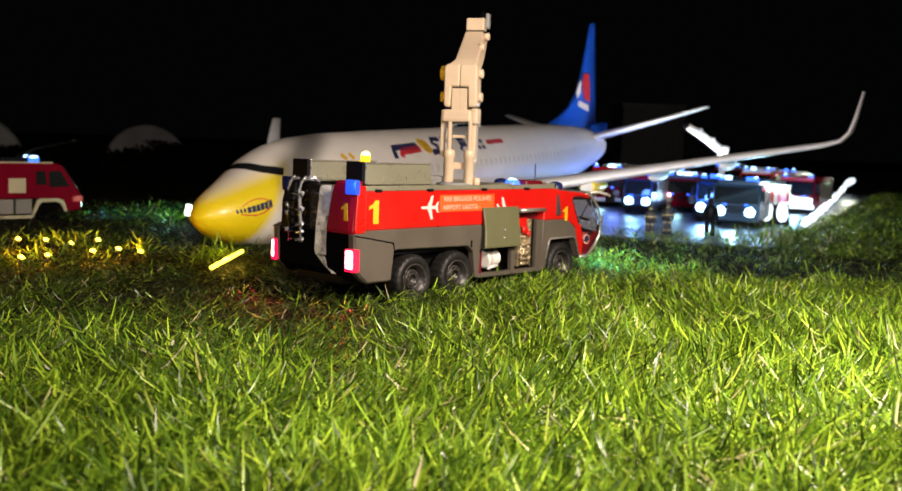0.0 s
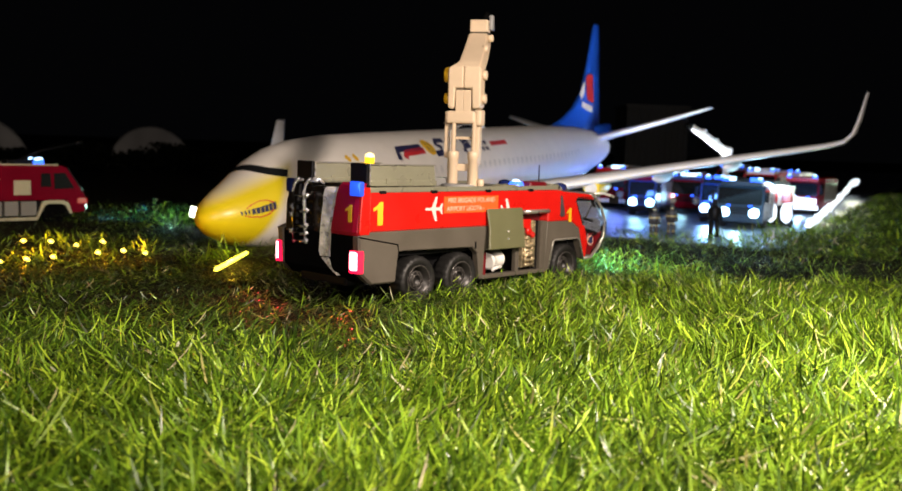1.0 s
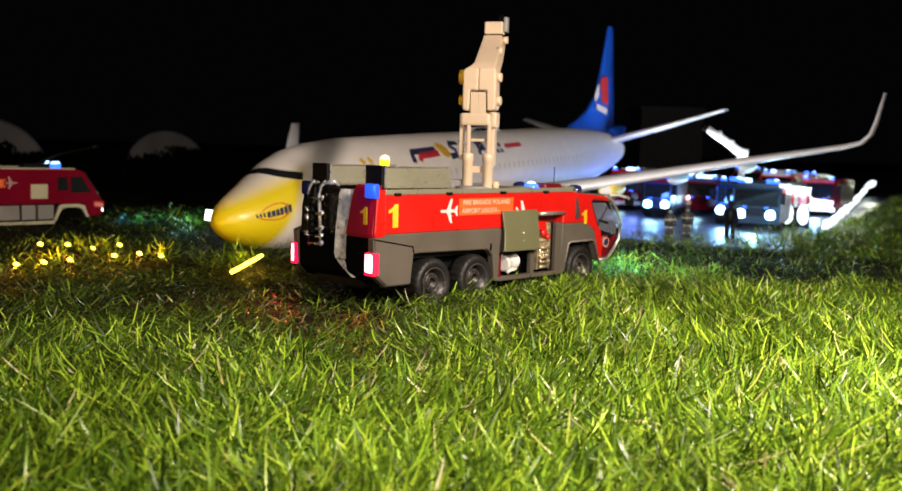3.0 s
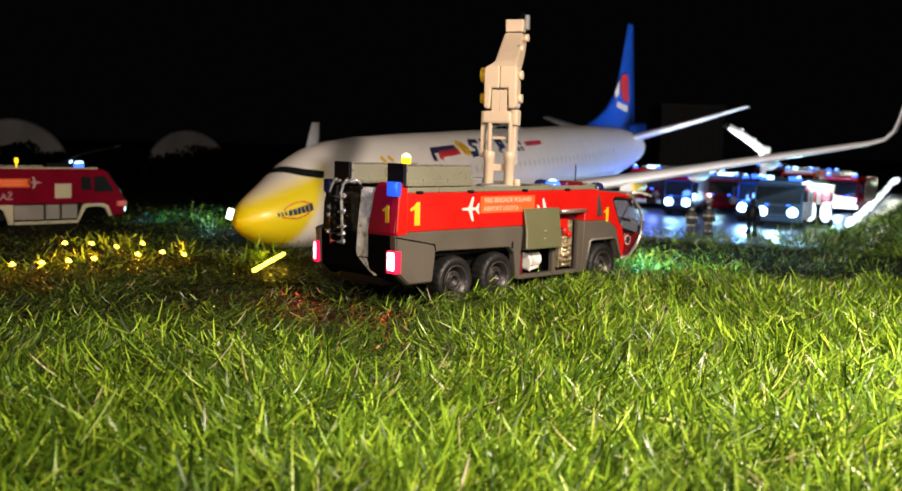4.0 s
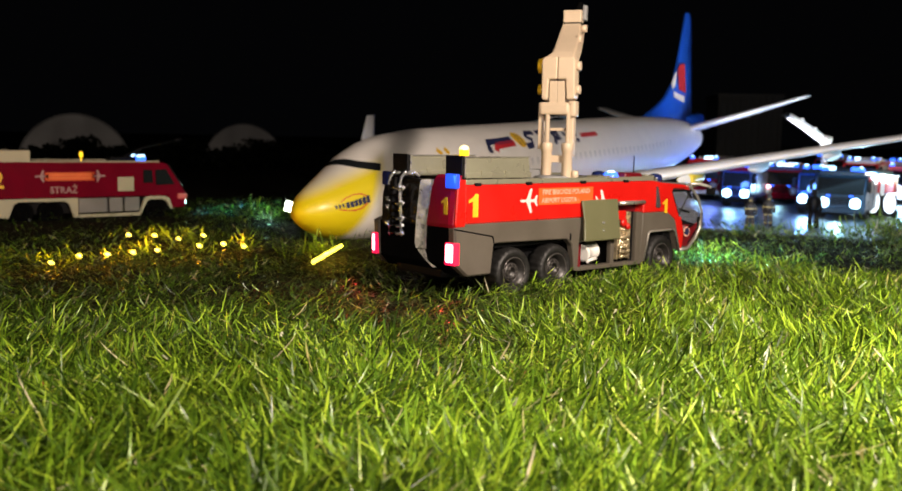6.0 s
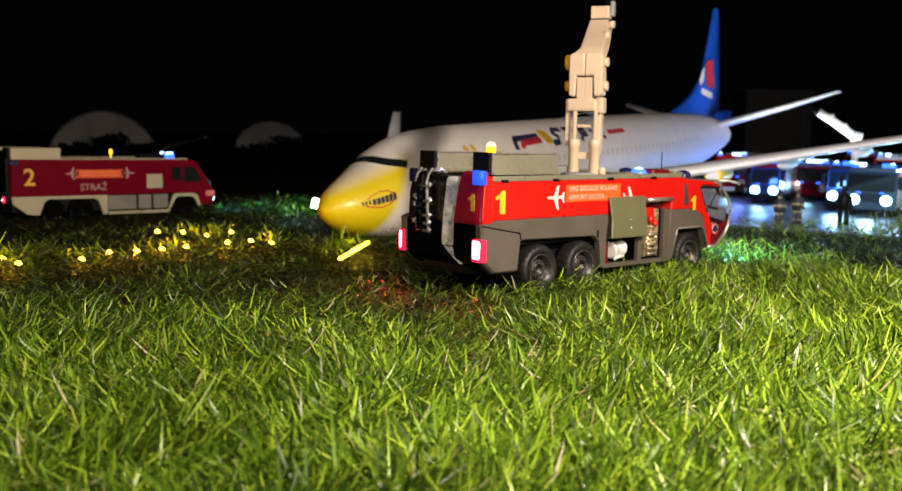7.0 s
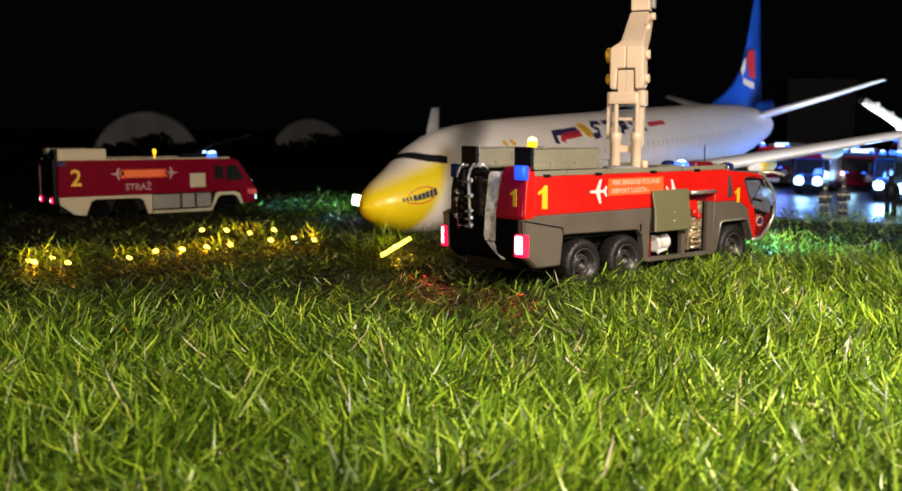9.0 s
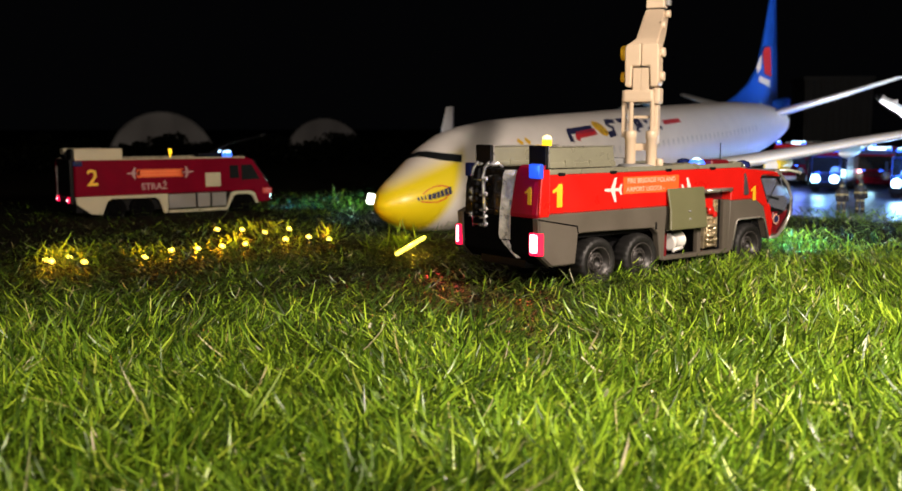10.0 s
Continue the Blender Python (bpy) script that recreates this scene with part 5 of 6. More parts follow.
def tank_truck(m):
    t = thing("fire_truck", m, "red and ivory toy airport fire truck parked on grass", "fire truck", "fire engines")
    P = lambda n, b, mt, lab="", to=None: part(n, b, mt, to or t, lab)
    HW = 0.029
    b = begin()
    prism(b, [(-0.0018, 0.0180), (-0.0018, 0.0460), (-0.0005, 0.0495), (0.1560, 0.0490), (0.1620, 0.0470), (0.1760, 0.0265), (0.1800, 0.0200), (0.1795, 0.0075), (0.1660, 0.0060), (0.1620, 0.0180)], -HW, HW, 0.0012)
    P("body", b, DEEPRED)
    b = begin()
    box(b, 0.0, 0.170, -0.024, 0.024, 0.0040, 0.0180, 0.001)
    P("chassis", b, BLACK)
    for s in (-1, 1):
        b = begin()
        y0, y1 = sorted((s * (HW + 0.0006), s * (HW - 0.002)))
        prism(b, [(-0.0016, 0.0182), (0.0785, 0.0182), (0.0785, 0.0020), (0.0770, 0.0008), (0.0745, 0.0010), (0.0705, 0.0130), (0.0670, 0.0152), (0.0290, 0.0155), (0.0250, 0.0135), (0.0205, 0.0020), (0.0110, 0.0030), (-0.0010, 0.0120)], y0, y1, 0.0004)
        P("lower_panel", b, IVORY)
        b = begin()
        prism(b, [(0.0790, 0.0008), (0.1350, 0.0008), (0.1375, 0.0060), (0.1415, 0.0135), (0.1450, 0.0150), (0.1560, 0.0150), (0.1600, 0.0135), (0.1640, 0.0060), (0.1665, 0.0060), (0.1630, 0.0160), (0.1580, 0.0180), (0.1425, 0.0180), (0.1390, 0.0168), (0.1342, 0.0036), (0.0790, 0.0036)], y0, y1, 0.0003)
        P("sill_trim", b, IVORY)
        for x0, x1 in ((0.0790, 0.1040), (0.1062, 0.1180), (0.1202, 0.1338)):
            b = begin()
            edge = []                                     # slats of the roller shutter
            for k in range(6):
                edge += [(s * (HW + 0.0001), 0.0050 + k * 0.0021), (s * (HW + 0.0006), 0.0053 + k * 0.0021), (s * (HW + 0.0006), 0.0066 + k * 0.0021), (s * (HW + 0.0001), 0.0069 + k * 0.0021)]
            prism(b, edge + [(s * (HW - 0.003), 0.0178), (s * (HW - 0.003), 0.0046)], x0, x1, 0, "x")
            P("locker_shutter", b, SHUTTER)
        for x in (0.0310, 0.0556, 0.1505):
            # wheels all black: the shade under the arches is put into their colour
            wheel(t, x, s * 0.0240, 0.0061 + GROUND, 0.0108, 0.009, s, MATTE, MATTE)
        b = begin()
        prism(b, [(0.1380, 0.0300), (0.1380, 0.0420), (0.1465, 0.0420), (0.1475, 0.0300)], *sorted((s * (HW + 0.0004), s * (HW - 0.001))), 0.0003)
        P("rear_cab_window", b, BLACK)
        b = begin()
        prism(b, [(0.1500, 0.0280), (0.1495, 0.0420), (0.1600, 0.0425), (0.1685, 0.0285)], *sorted((s * (HW + 0.0004), s * (HW - 0.001))), 0.0003)
        P("door_window", b, BLACK)
        b = begin()
        lathe(b, [(0.0028, 0), (0.0028, 0.0008), (0.0016, 0.0014)], (-0.0050, -0.0065 + s * 0.0150, 0.0155), (-1, 0, 0), 14)
        tl = P("tail_lamp", b, REDGLOW, "lit red tail lamp")
        b = begin()
        lathe(b, [(0.0017, 0.0006), (0.0017, 0.0012), (0.0009, 0.0018)], (-0.0050, -0.0065 + s * 0.0150, 0.0155), (-1, 0, 0), 12)
        part("bulb", b, REDHOT, tl)
        b = begin()
        box(b, 0.1795, 0.1815, s * 0.021 - 0.0045, s * 0.021 + 0.0045, 0.0100, 0.0140, 0.0006)
        P("headlamp", b, TEALGLOW, "lit headlamp")
        b = begin()
        box(b, 0.1710, 0.1808, *sorted((s * (HW + 0.0005), s * 0.014)), 0.0145, 0.0200, 0.0008)
        P("corner_panel", b, RED)
    b = begin()
    prism(b, [(0.1625, 0.0466), (0.1762, 0.0268), (0.1757, 0.0262), (0.1615, 0.0466)], -0.0265, 0.0265, 0, m=Matrix.Translation((0.0012, 0, 0.0003)))
    P("windscreen", b, GLASS)
    b = begin()
    box(b, -0.0009, 0.0398, -0.0275, -0.0110, 0.0488, 0.0588, 0.0008)
    P("roof_case", b, IVORY, "ivory equipment case on the roof")
    b = begin()
    box(b, -0.0050, -0.0016, -0.0265, 0.0120, 0.0120, 0.0500, 0.0008)
    for y0, y1, z1 in ((-0.0255, -0.0130, 0.0588), (-0.0085, 0.0050, 0.0560)):
        box(b, -0.0030, -0.0010, y0, y1, 0.0480, z1, 0.0005)
    P("rear_wall", b, BLACK)
    b = begin()
    box(b, -0.0056, -0.0044, 0.0098, 0.0116, 0.0190, 0.0440, 0.0004)
    P("rear_strip", b, SHUTTER, "dull silver strip")
    b = begin()
    box(b, -0.0036, 0.0300, -0.0060, 0.0035, 0.0540, 0.0590, 0.0006)
    P("roof_case", b, IVORY, "ivory equipment case on the roof")
    b = begin()
    box(b, 0.0000, 0.1540, -0.0282, -0.0262, 0.0486, 0.0500, 0.0003)
    box(b, 0.0000, 0.1540, 0.0262, 0.0282, 0.0486, 0.0500, 0.0003)
    P("roof_rail", b, IVORY)
    b = begin()
    box(b, -0.0026, 0.0050, -0.0294, -0.0225, 0.0440, 0.0485, 0.0008)
    P("corner_beacon", b, NAVYLENS, "dark blue corner beacon")
    b = begin()
    lathe(b, [(0.0016, 0), (0.0016, 0.0036), (0.0008, 0.0046)], (0.0915, -0.004, 0.0530), (0, 0, 1), 12)
    tube(b, [(0.0915, -0.004, 0.0485), (0.0915, -0.004, 0.0532)], 0.0006, 6)
    P("amber_beacon", b, AMBERGLOW, "lit amber beacon")
    for x, y in ((0.1385, -0.020), (0.1440, 0.004), (0.1460, -0.010)):
        b = begin()
        lathe(b, [(0.0030, 0), (0.0032, 0.0036), (0.0016, 0.0052)], (x, y, 0.0490 - 0.0004 * (y > 0)), (0, 0, 1), 14)
        rb = P("roof_beacon", b, BLUEGLOW, "lit blue roof beacon")
        b = begin()
        lathe(b, [(0.0016, 0.0034), (0.0025, 0.0040), (0.0021, 0.0058), (0.0008, 0.0064)], (x, y, 0.0490), (0, 0, 1), 14)
        part("bulb", b, BLUECORE, rb)
    b = begin()
    box(b, 0.1180, 0.1440, -0.006, 0.006, 0.0485, 0.0530, 0.001)
    tube(b, [(0.130, 0, 0.052), (0.150, 0, 0.061), (0.186, 0, 0.0690)], 0.0012, 8)
    tube(b, [(0.142, 0, 0.052), (0.150, 0, 0.061)], 0.0008, 6)
    tube(b, [(0.183, 0, 0.0685), (0.190, 0, 0.0700)], 0.0018, 8)
    P("roof_monitor", b, BLACK, "dark water cannon over the cab")
    # stickers
    F = lambda x, z: SIDE(x, z, -HW - 0.0003)
    word("2", 0.0195, YELLOW, t, F(0.0130, 0.0335), "number")
    word("STRA\u017b", 0.0080, PALEPINK, t, F(0.0666, 0.0249))
    b = begin()
    flat(b, [(-0.021, -0.0036), (0.021, -0.0036), (0.021, 0.0036), (-0.021, 0.0036)], F(0.0720, 0.0367))
    P("sticker", b, ORANGE)
    b = begin()
    for z in (0.0352, 0.0378):
        flat(b, [(-0.018, 0), (0.018, 0), (0.018, 0.0012), (-0.018, 0.0012)], SIDE(0.0720, z - 0.0003, -HW - 0.0006))
    P("lettering_bar", b, PALEORANGE)
    for x, s in ((0.0480, 1), (0.0970, -1)):
        b = begin()
        flat(b, [(u * 0.006 * s, v * 0.0055) for u, v in AIRLINER_ICON], F(x, 0.0370))
        P("aircraft_sticker", b, PALEPINK)
    b = begin()
    box(b, 0.1142, 0.1290, -HW - 0.0005, -HW + 0.001, 0.0230, 0.0358, 0.0004)
    for k in range(6):
        box(b, 0.1150, 0.1282, -HW - 0.0009, -HW, 0.0241 + k * 0.002, 0.0252 + k * 0.002, 0.0001)
    P("grille", b, IVORY)
    return t


tank_truck(Matrix.Translation((-0.0922, 0.5172, GROUND)))
lamp("headlamp_glow", "SPOT", (0.0920, 0.5000, 0.018), 0.55, (0.08, 0.50, 1.0), 0.004, (0.17, 0.490, 0.008), 110, 0.8)

# ---- lights on the lawn ----


def lawn_light(x, y):
    t = thing("lawn_light", Matrix.Translation((x, y, GROUND)), "tiny lit yellow lawn light among grass blades", "garden light", "yellow lawn lights")
    b = begin()
    tube(b, [(0, 0, -0.001), (0, 0, 0.0052)], 0.0005, 6)
    part("stake", b, BLACK, t)
    b = begin()
    lathe(b, [(0.0010, 0.0046), (0.0019, 0.0053), (0.0017, 0.0060), (0.0007, 0.0067)], (0, 0, 0), (0.2, -0.15, 1), 10)
    part("bulb", b, YELLOWGLOW, t)
    return t


one = lawn_light(*LEDS[0])
for x, y in LEDS[1:]:
    copy_thing(one, Matrix.Translation((x, y, GROUND - (0.0030 if (x, y) in HIDDEN else 0.0))))
for k, (x, y) in enumerate(LEDS):
    lamp("lawn_glow", "POINT", (x - 0.001, y - 0.003, GROUND + 0.0072), 0.008 + 0.004 * (k % 3), (1.0, 0.40, 0.01), 0.002)
# its lower end sinks into the blades
t = thing("light_tube", Matrix.Translation((0.0092, 0.1415, GROUND)) @ Matrix.Rotation(radians(43.5), 4, "Z"), "short glowing yellow light tube lying in grass", "light tube")
b = begin()
tube(b, [(-0.042, 0, 0.0035), (-0.010, 0, 0.0036), (0.015, 0, 0.0036), (0.042, 0, 0.0038)], 0.00125, 10)
part("tube", b, YELLOWTUBE, t)
for x in (-0.028, 0.030):
    b = begin()
    tube(b, [(x, 0.0016, 0.0), (x, 0.0014, 0.0034)], 0.0005, 6)
    part("tube_holder", b, BLACK, t)
lamp("tube_glow", "POINT", (0.012, 0.1465, 0.0150), 0.05, (1.0, 0.68, 0.04), 0.004)
t = thing("floodlight", Matrix.Translation((0.137, 0.385, GROUND)), "small white floodlight standing in the grass", "floodlight")
b = begin()
tube(b, [(0, 0, -0.001), (0, 0, 0.008)], 0.001, 8)
box(b, -0.003, 0.006, -0.005, 0.005, 0.006, 0.018, 0.001)
part("housing", b, BLACK, t)
b = begin()
box(b, -0.0042, 0.0042, -0.0010, 0.0010, -0.0042, 0.0050, 0.0010, Matrix.Translation((-0.0035, -0.003, 0.0125)) @ Matrix.Rotation(radians(-40), 4, "Z") @ Matrix.Rotation(radians(12), 4, "Y"))
part("lens", b, WHITEGLOW, t)
lamp("floodlight_glow", "POINT", (0.128, 0.408, 0.024), 0.035, (0.45, 1.0, 0.75), 0.004)

# ---- vehicles on the runway ----
RUNWAY_TOP = GROUND + 0.0012


def spot_on_runway(run, across):
    p = RUN_END + RUN * run + ACROSS * across
    return Vector((p.x, p.y, RUNWAY_TOP))


DARKBLUE = shader("dark_blue_paint", (0.015, 0.04, 0.16), 0.3, vary=0.1, coat=0.3)
PETROL = shader("petrol_green_paint", (0.014, 0.040, 0.075), 0.35, vary=0.1, coat=0.2)
VANWHITE = shader("van_white_paint", (0.7, 0.7, 0.72), 0.35, vary=0.05, coat=0.2)


def engine_truck(m, label, L, W, H, body, roof, cab_len, lamps, bumper=None, ladder=False):
    """A fire engine whose front looks to +x; origin under the front axle."""
    t = thing("fire_engine", m, label, "fire engine", "vehicles on the runway")
    P = lambda n, b, mt, lab="", to=None: part(n, b, mt, to or t, lab)
    hw = W / 2
    nose = 0.014
    b = begin()
    prism(b, [(nose - cab_len, 0.008), (nose - cab_len, H - 0.001), (nose - 0.006, H - 0.0005), (nose - 0.003, H - 0.003), (nose, H * 0.52), (nose, 0.009)], -hw, hw, 0.0010)
    P("cab", b, body)
    b = begin()
    box(b, nose - L, nose - cab_len - 0.0015, -hw, hw, 0.010, H + 0.002, 0.001)
    P("rear_body", b, body)
    b = begin()
    box(b, nose - L + 0.002, nose - 0.004, -hw + 0.003, hw - 0.003, H - 0.0015, H + 0.0035, 0.0008)
    P("roof", b, roof)
    b = begin()
    box(b, nose - L, nose - 0.002, -hw * 0.7, hw * 0.7, 0.005, 0.011, 0.0006)
    P("chassis", b, BLACK)
    b = begin()
    prism(b, [(nose - 0.0024, H - 0.0035), (nose + 0.0006, H * 0.55), (nose - 0.002, H * 0.55), (nose - 0.005, H - 0.0035)], -hw + 0.002, hw - 0.002, 0.0002)
    P("windscreen", b, GLASS)
    b = begin()
    box(b, nose - 0.002, nose + 0.002, -hw - 0.0005, hw + 0.0005, 0.0065, 0.0120, 0.0008)
    P("bumper", b, bumper or WHITE)
    b = begin()
    for k in range(5):
        z = H * 0.33 + k * H * 0.035
        box(b, nose - 0.001, nose + 0.0007, -hw * 0.55, hw * 0.55, z, z + H * 0.02, 0.0001)
    P("grille", b, BLACK)
    for s in (-1, 1):
        b = begin()
        lathe(b, [(0.0054, -0.001), (0.0054, 0.0008), (0.0030, 0.0020)], (nose + 0.0008, s * min(hw - 0.0065, 0.0155), H * 0.36), (1, 0, 0), 16)
        P("headlamp", b, lamps, "unlit round headlamp" if lamps is SILVER else "lit white headlamp")
        b = begin()
        lathe(b, [(0.0034, 0), (0.0036, 0.0026), (0.0020, 0.0040)], (nose - 0.008, s * (hw - 0.007), H + 0.0030), (0, 0, 1), 12)
        rb = P("roof_beacon", b, BLUEGLOW, "lit blue beacon")
        b = begin()
        lathe(b, [(0.0016, 0.0030), (0.0024, 0.0036), (0.0020, 0.0048), (0.0008, 0.0054)], (nose - 0.008, s * (hw - 0.007), H + 0.0030), (0, 0, 1), 12)
        part("bulb", b, BLUECORE, rb)
        b = begin()
        box(b, nose + 0.0004, nose + 0.0016, s * hw * 0.45 - 0.0022, s * hw * 0.45 + 0.0022, H * 0.50, H * 0.54, 0.0004)
        P("grille_flasher", b, BLUEGLOW, "lit blue flasher in the grille")
        b = begin()
        prism(b, [(nose - cab_len + 0.003, H * 0.58), (nose - cab_len + 0.003, H * 0.9), (nose - 0.006, H * 0.9), (nose - 0.003, H * 0.58)], *sorted((s * (hw + 0.0004), s * (hw - 0.001))), 0.0002)
        P("door_window", b, GLASS)
        for k in range(3):
            x0 = nose - L + 0.004 + k * (L - cab_len - 0.008) / 3
            b = begin()
            box(b, x0, x0 + (L - cab_len - 0.012) / 3, *sorted((s * (hw + 0.0004), s * (hw - 0.001))), H * 0.35, H * 0.9, 0.0003)
            P("shutter", b, SHUTTER)
        for x in (0.0, -L * 0.62):
            wheel(t, x, s * (hw - 0.004), 0.0098 + GROUND, 0.0098, 0.008, s)
        b = begin()
        tube(b, [(nose - 0.002, s * hw, H * 0.85), (nose + 0.002, s * (hw + 0.0035), H * 0.85)], 0.0006, 6)
        box(b, nose + 0.0005, nose + 0.0025, s * (hw + 0.0035) - 0.0018, s * (hw + 0.0035) + 0.0018, H * 0.62, H * 0.86, 0.0004)
        P("wing_mirror", b, BLACK)
    if ladder:
        b = begin()
        for y in (-0.007, 0.007):
            box(b, nose - L + 0.004, nose - 0.008, y - 0.0006, y + 0.0006, H + 0.0050, H + 0.0066, 0.0002)
        for k in range(14):
            x = nose - L + 0.008 + k * (L - 0.02) / 13
            box(b, x - 0.0004, x + 0.0004, -0.007, 0.007, H + 0.0053, H + 0.0062, 0)
        P("roof_ladder", b, SILVER)
    return t


BACK = 196
FLEET = [  # run, across, turn, label, length, width, height, body, roof, cab, bumper, ladder
    (0.335, 0.208, 4, "dark blue toy fire engine with lit headlamps", 0.12, 0.034, 0.044, DARKBLUE, DEEPRED, 0.034, BLACK, True),
    (0.275, 0.108, 2, "dark toy fire engine with folding crane boom", 0.15, 0.030, 0.046, DARKBLUE, BLACK, 0.040, BLACK, False),
    (0.225, 0.068, -3, "petrol green toy rescue truck with wide bumper", 0.13, 0.050, 0.046, PETROL, PETROL, 0.036, PETROL, False),
    # its bumper glows too: the front's glare put into the material
    (0.565, 0.052, -4, "red and white toy fire engine with glaring front", 0.14, 0.048, 0.046, DEEPRED, RED, 0.038, FLARE, False),
    (0.460, 0.290, 3, "red toy fire engine with blue beacons", 0.15, 0.046, 0.050, DEEPRED, RED, 0.040, WHITE, True),
    (0.440, 0.180, 0, "red toy rescue van with blue roof and beacons", 0.12, 0.046, 0.044, DEEPRED, DARKBLUE, 0.034, DEEPRED, False),
    (0.640, 0.120, 0, "red toy fire engine with white bumper", 0.15, 0.046, 0.052, RED, WHITE, 0.040, WHITE, True),
    (0.830, 0.200, 2, "red toy ladder engine far down the runway", 0.16, 0.046, 0.054, DEEPRED, DARKBLUE, 0.040, WHITE, True),
    (0.560, 0.225, 1, "red toy command van with a lit white roof bar", 0.12, 0.044, 0.046, RED, DARKBLUE, 0.036, WHITE, False),
    (0.760, 0.100, -2, "white toy ambulance with blue beacons", 0.12, 0.044, 0.050, VANWHITE, VANWHITE, 0.036, WHITE, False),
]
made = []
for k, (run, across, turn, label, L, W, H, body, roof, cab_len, bumper, ladder) in enumerate(FLEET):
    made.append(engine_truck(Matrix.Translation(spot_on_runway(run, across)) @ Matrix.Rotation(radians(BACK + turn), 4, "Z"), label, L, W, H, body, roof, cab_len, COLDGLOW if k < 4 else SILVER, bumper, ladder))
    p = spot_on_runway(run - 0.03, across)
    # engines past the fourth have unlit headlamps; theirs is added fill light
    lamp("headlamp_glow", "SPOT", (p.x, p.y, 0.026), (0.04, 0.13, 0.13, 0.10)[k] if k < 4 else 0.03, (0.40, 0.80, 1.0), 0.006, (p.x - 0.3 * RUN.x, p.y - 0.3 * RUN.y, 0.08), 115, 0.8)
for k, bars in ((0, [(-0.016, 0.0, 0.008, BLUECORE)]), (4, [(0.004, 0.006, 0.012, BLUECORE)]), (5, [(0.004, 0.006, 0.014, FLARE), (-0.016, -0.010, 0.006, BLUECORE)]), (6, [(0.004, -0.006, 0.007, BLUECORE)]), (8, [(0.004, 0.0, 0.009, FLARE), (-0.020, 0.008, 0.006, BLUECORE)]), (9, [(0.004, 0.004, 0.006, BLUEGLOW)]), (2, [(0.004, 0.012, 0.009, BLUEGLOW), (-0.012, -0.016, 0.008, BLUECORE)]), (1, [(0.002, 0.002, 0.008, BLUEGLOW)]), (7, [(0.004, 0.0, 0.006, BLUECORE)])):
    top = FLEET[k][6] + 0.0034
    for x, y, w, mt in bars:                       # light bars on the roofs
        b = begin()
        box(b, x - 0.0035, x + 0.0035, y - w / 2, y + w / 2, top, top + 0.0045, 0.0014)
        part("light_bar", b, mt, made[k], "lit roof light bar")
b = begin()
lathe(b, [(0.0030, 0), (0.0030, 0.0008), (0.0016, 0.0016)], (0.0150, -0.0150, 0.021), (1, 0, 0), 12)
part("marker_lamp", b, REDHOT, made[5], "lit red marker lamp")
b = begin()
lathe(b, [(0.0026, 0), (0.0026, 0.0030), (0.0012, 0.0042)], (0.006, 0.019, 0.0285), (0.5, 0, 0.8), 12)
part("marker_lamp", b, AMBERGLOW, made[2], "lit amber marker lamp")
# glowing plate in the outline of the glare on the fourth engine's front
b = begin()
prism(b, [(-0.024, 0.0125), (0.022, 0.0135), (0.023, 0.0215), (-0.004, 0.0235), (-0.012, 0.0330), (-0.022, 0.0360)], 0.0140, 0.0168, 0.0012, "x")
part("front_glare", b, FLARE, made[3], "glowing white plate for the glare on the front")
# the crane boom of the second one
b = begin()
tube(b, [(-0.045, 0.002, 0.046), (-0.046, 0.002, 0.066), (-0.048, 0.003, 0.080)], 0.0036, 12)
part("boom_mast", b, WHITE, made[1], "white crane mast")
b = begin()
tube(b, [(-0.050, 0.006, 0.079), (-0.046, -0.002, 0.081)], 0.0064, 12)
tube(b, [(-0.048, 0.000, 0.0805), (-0.040, -0.020, 0.096), (-0.033, -0.038, 0.108)], 0.0052, 10, 0.0040)
part("boom_arm", b, WHITE, made[1], "white folded crane arm")
b = begin()
box(b, -0.043, -0.038, -0.026, -0.022, 0.1005, 0.1060, 0.0008)
box(b, -0.047, -0.042, -0.012, -0.008, 0.0920, 0.0955, 0.0008)
part("arm_bracket", b, WHITE, made[1])
b = begin()
tube(b, [(-0.033, -0.038, 0.108), (-0.030, -0.044, 0.1115)], 0.0046, 10, 0.0030)
part("boom_tip", b, MATTE, made[1], "black crane tip")

# added lamps afloat by the engines: pooled beacon light, one fill below the wing
for run, across, power, tint in ((0.29, 0.20, 0.07, (0.10, 0.26, 1.0)), (0.235, 0.11, 0.14, (0.12, 0.32, 1.0)), (0.45, 0.12, 0.14, (0.12, 0.28, 1.0)), (0.16, 0.03, 0.15, (0.40, 0.75, 1.0)), (0.50, 0.05, 0.12, (0.2, 0.40, 1.0)), (0.36, 0.25, 0.07, (0.16, 0.26, 1.0))):
    q = spot_on_runway(run, across)
    lamp("beacon_and_fill", "POINT", (q.x, q.y, 0.042), power, tint, 0.006)
# added white fill aimed up at tail and wing; no beacon stands here
q = spot_on_runway(0.30, 0.15)
lamp("beacon_and_fill", "SPOT", (q.x, q.y, 0.066), 0.8, (0.95, 0.98, 1.0), 0.006, (q.x + 0.06, q.y + 0.02, 0.2), 150, 0.5)

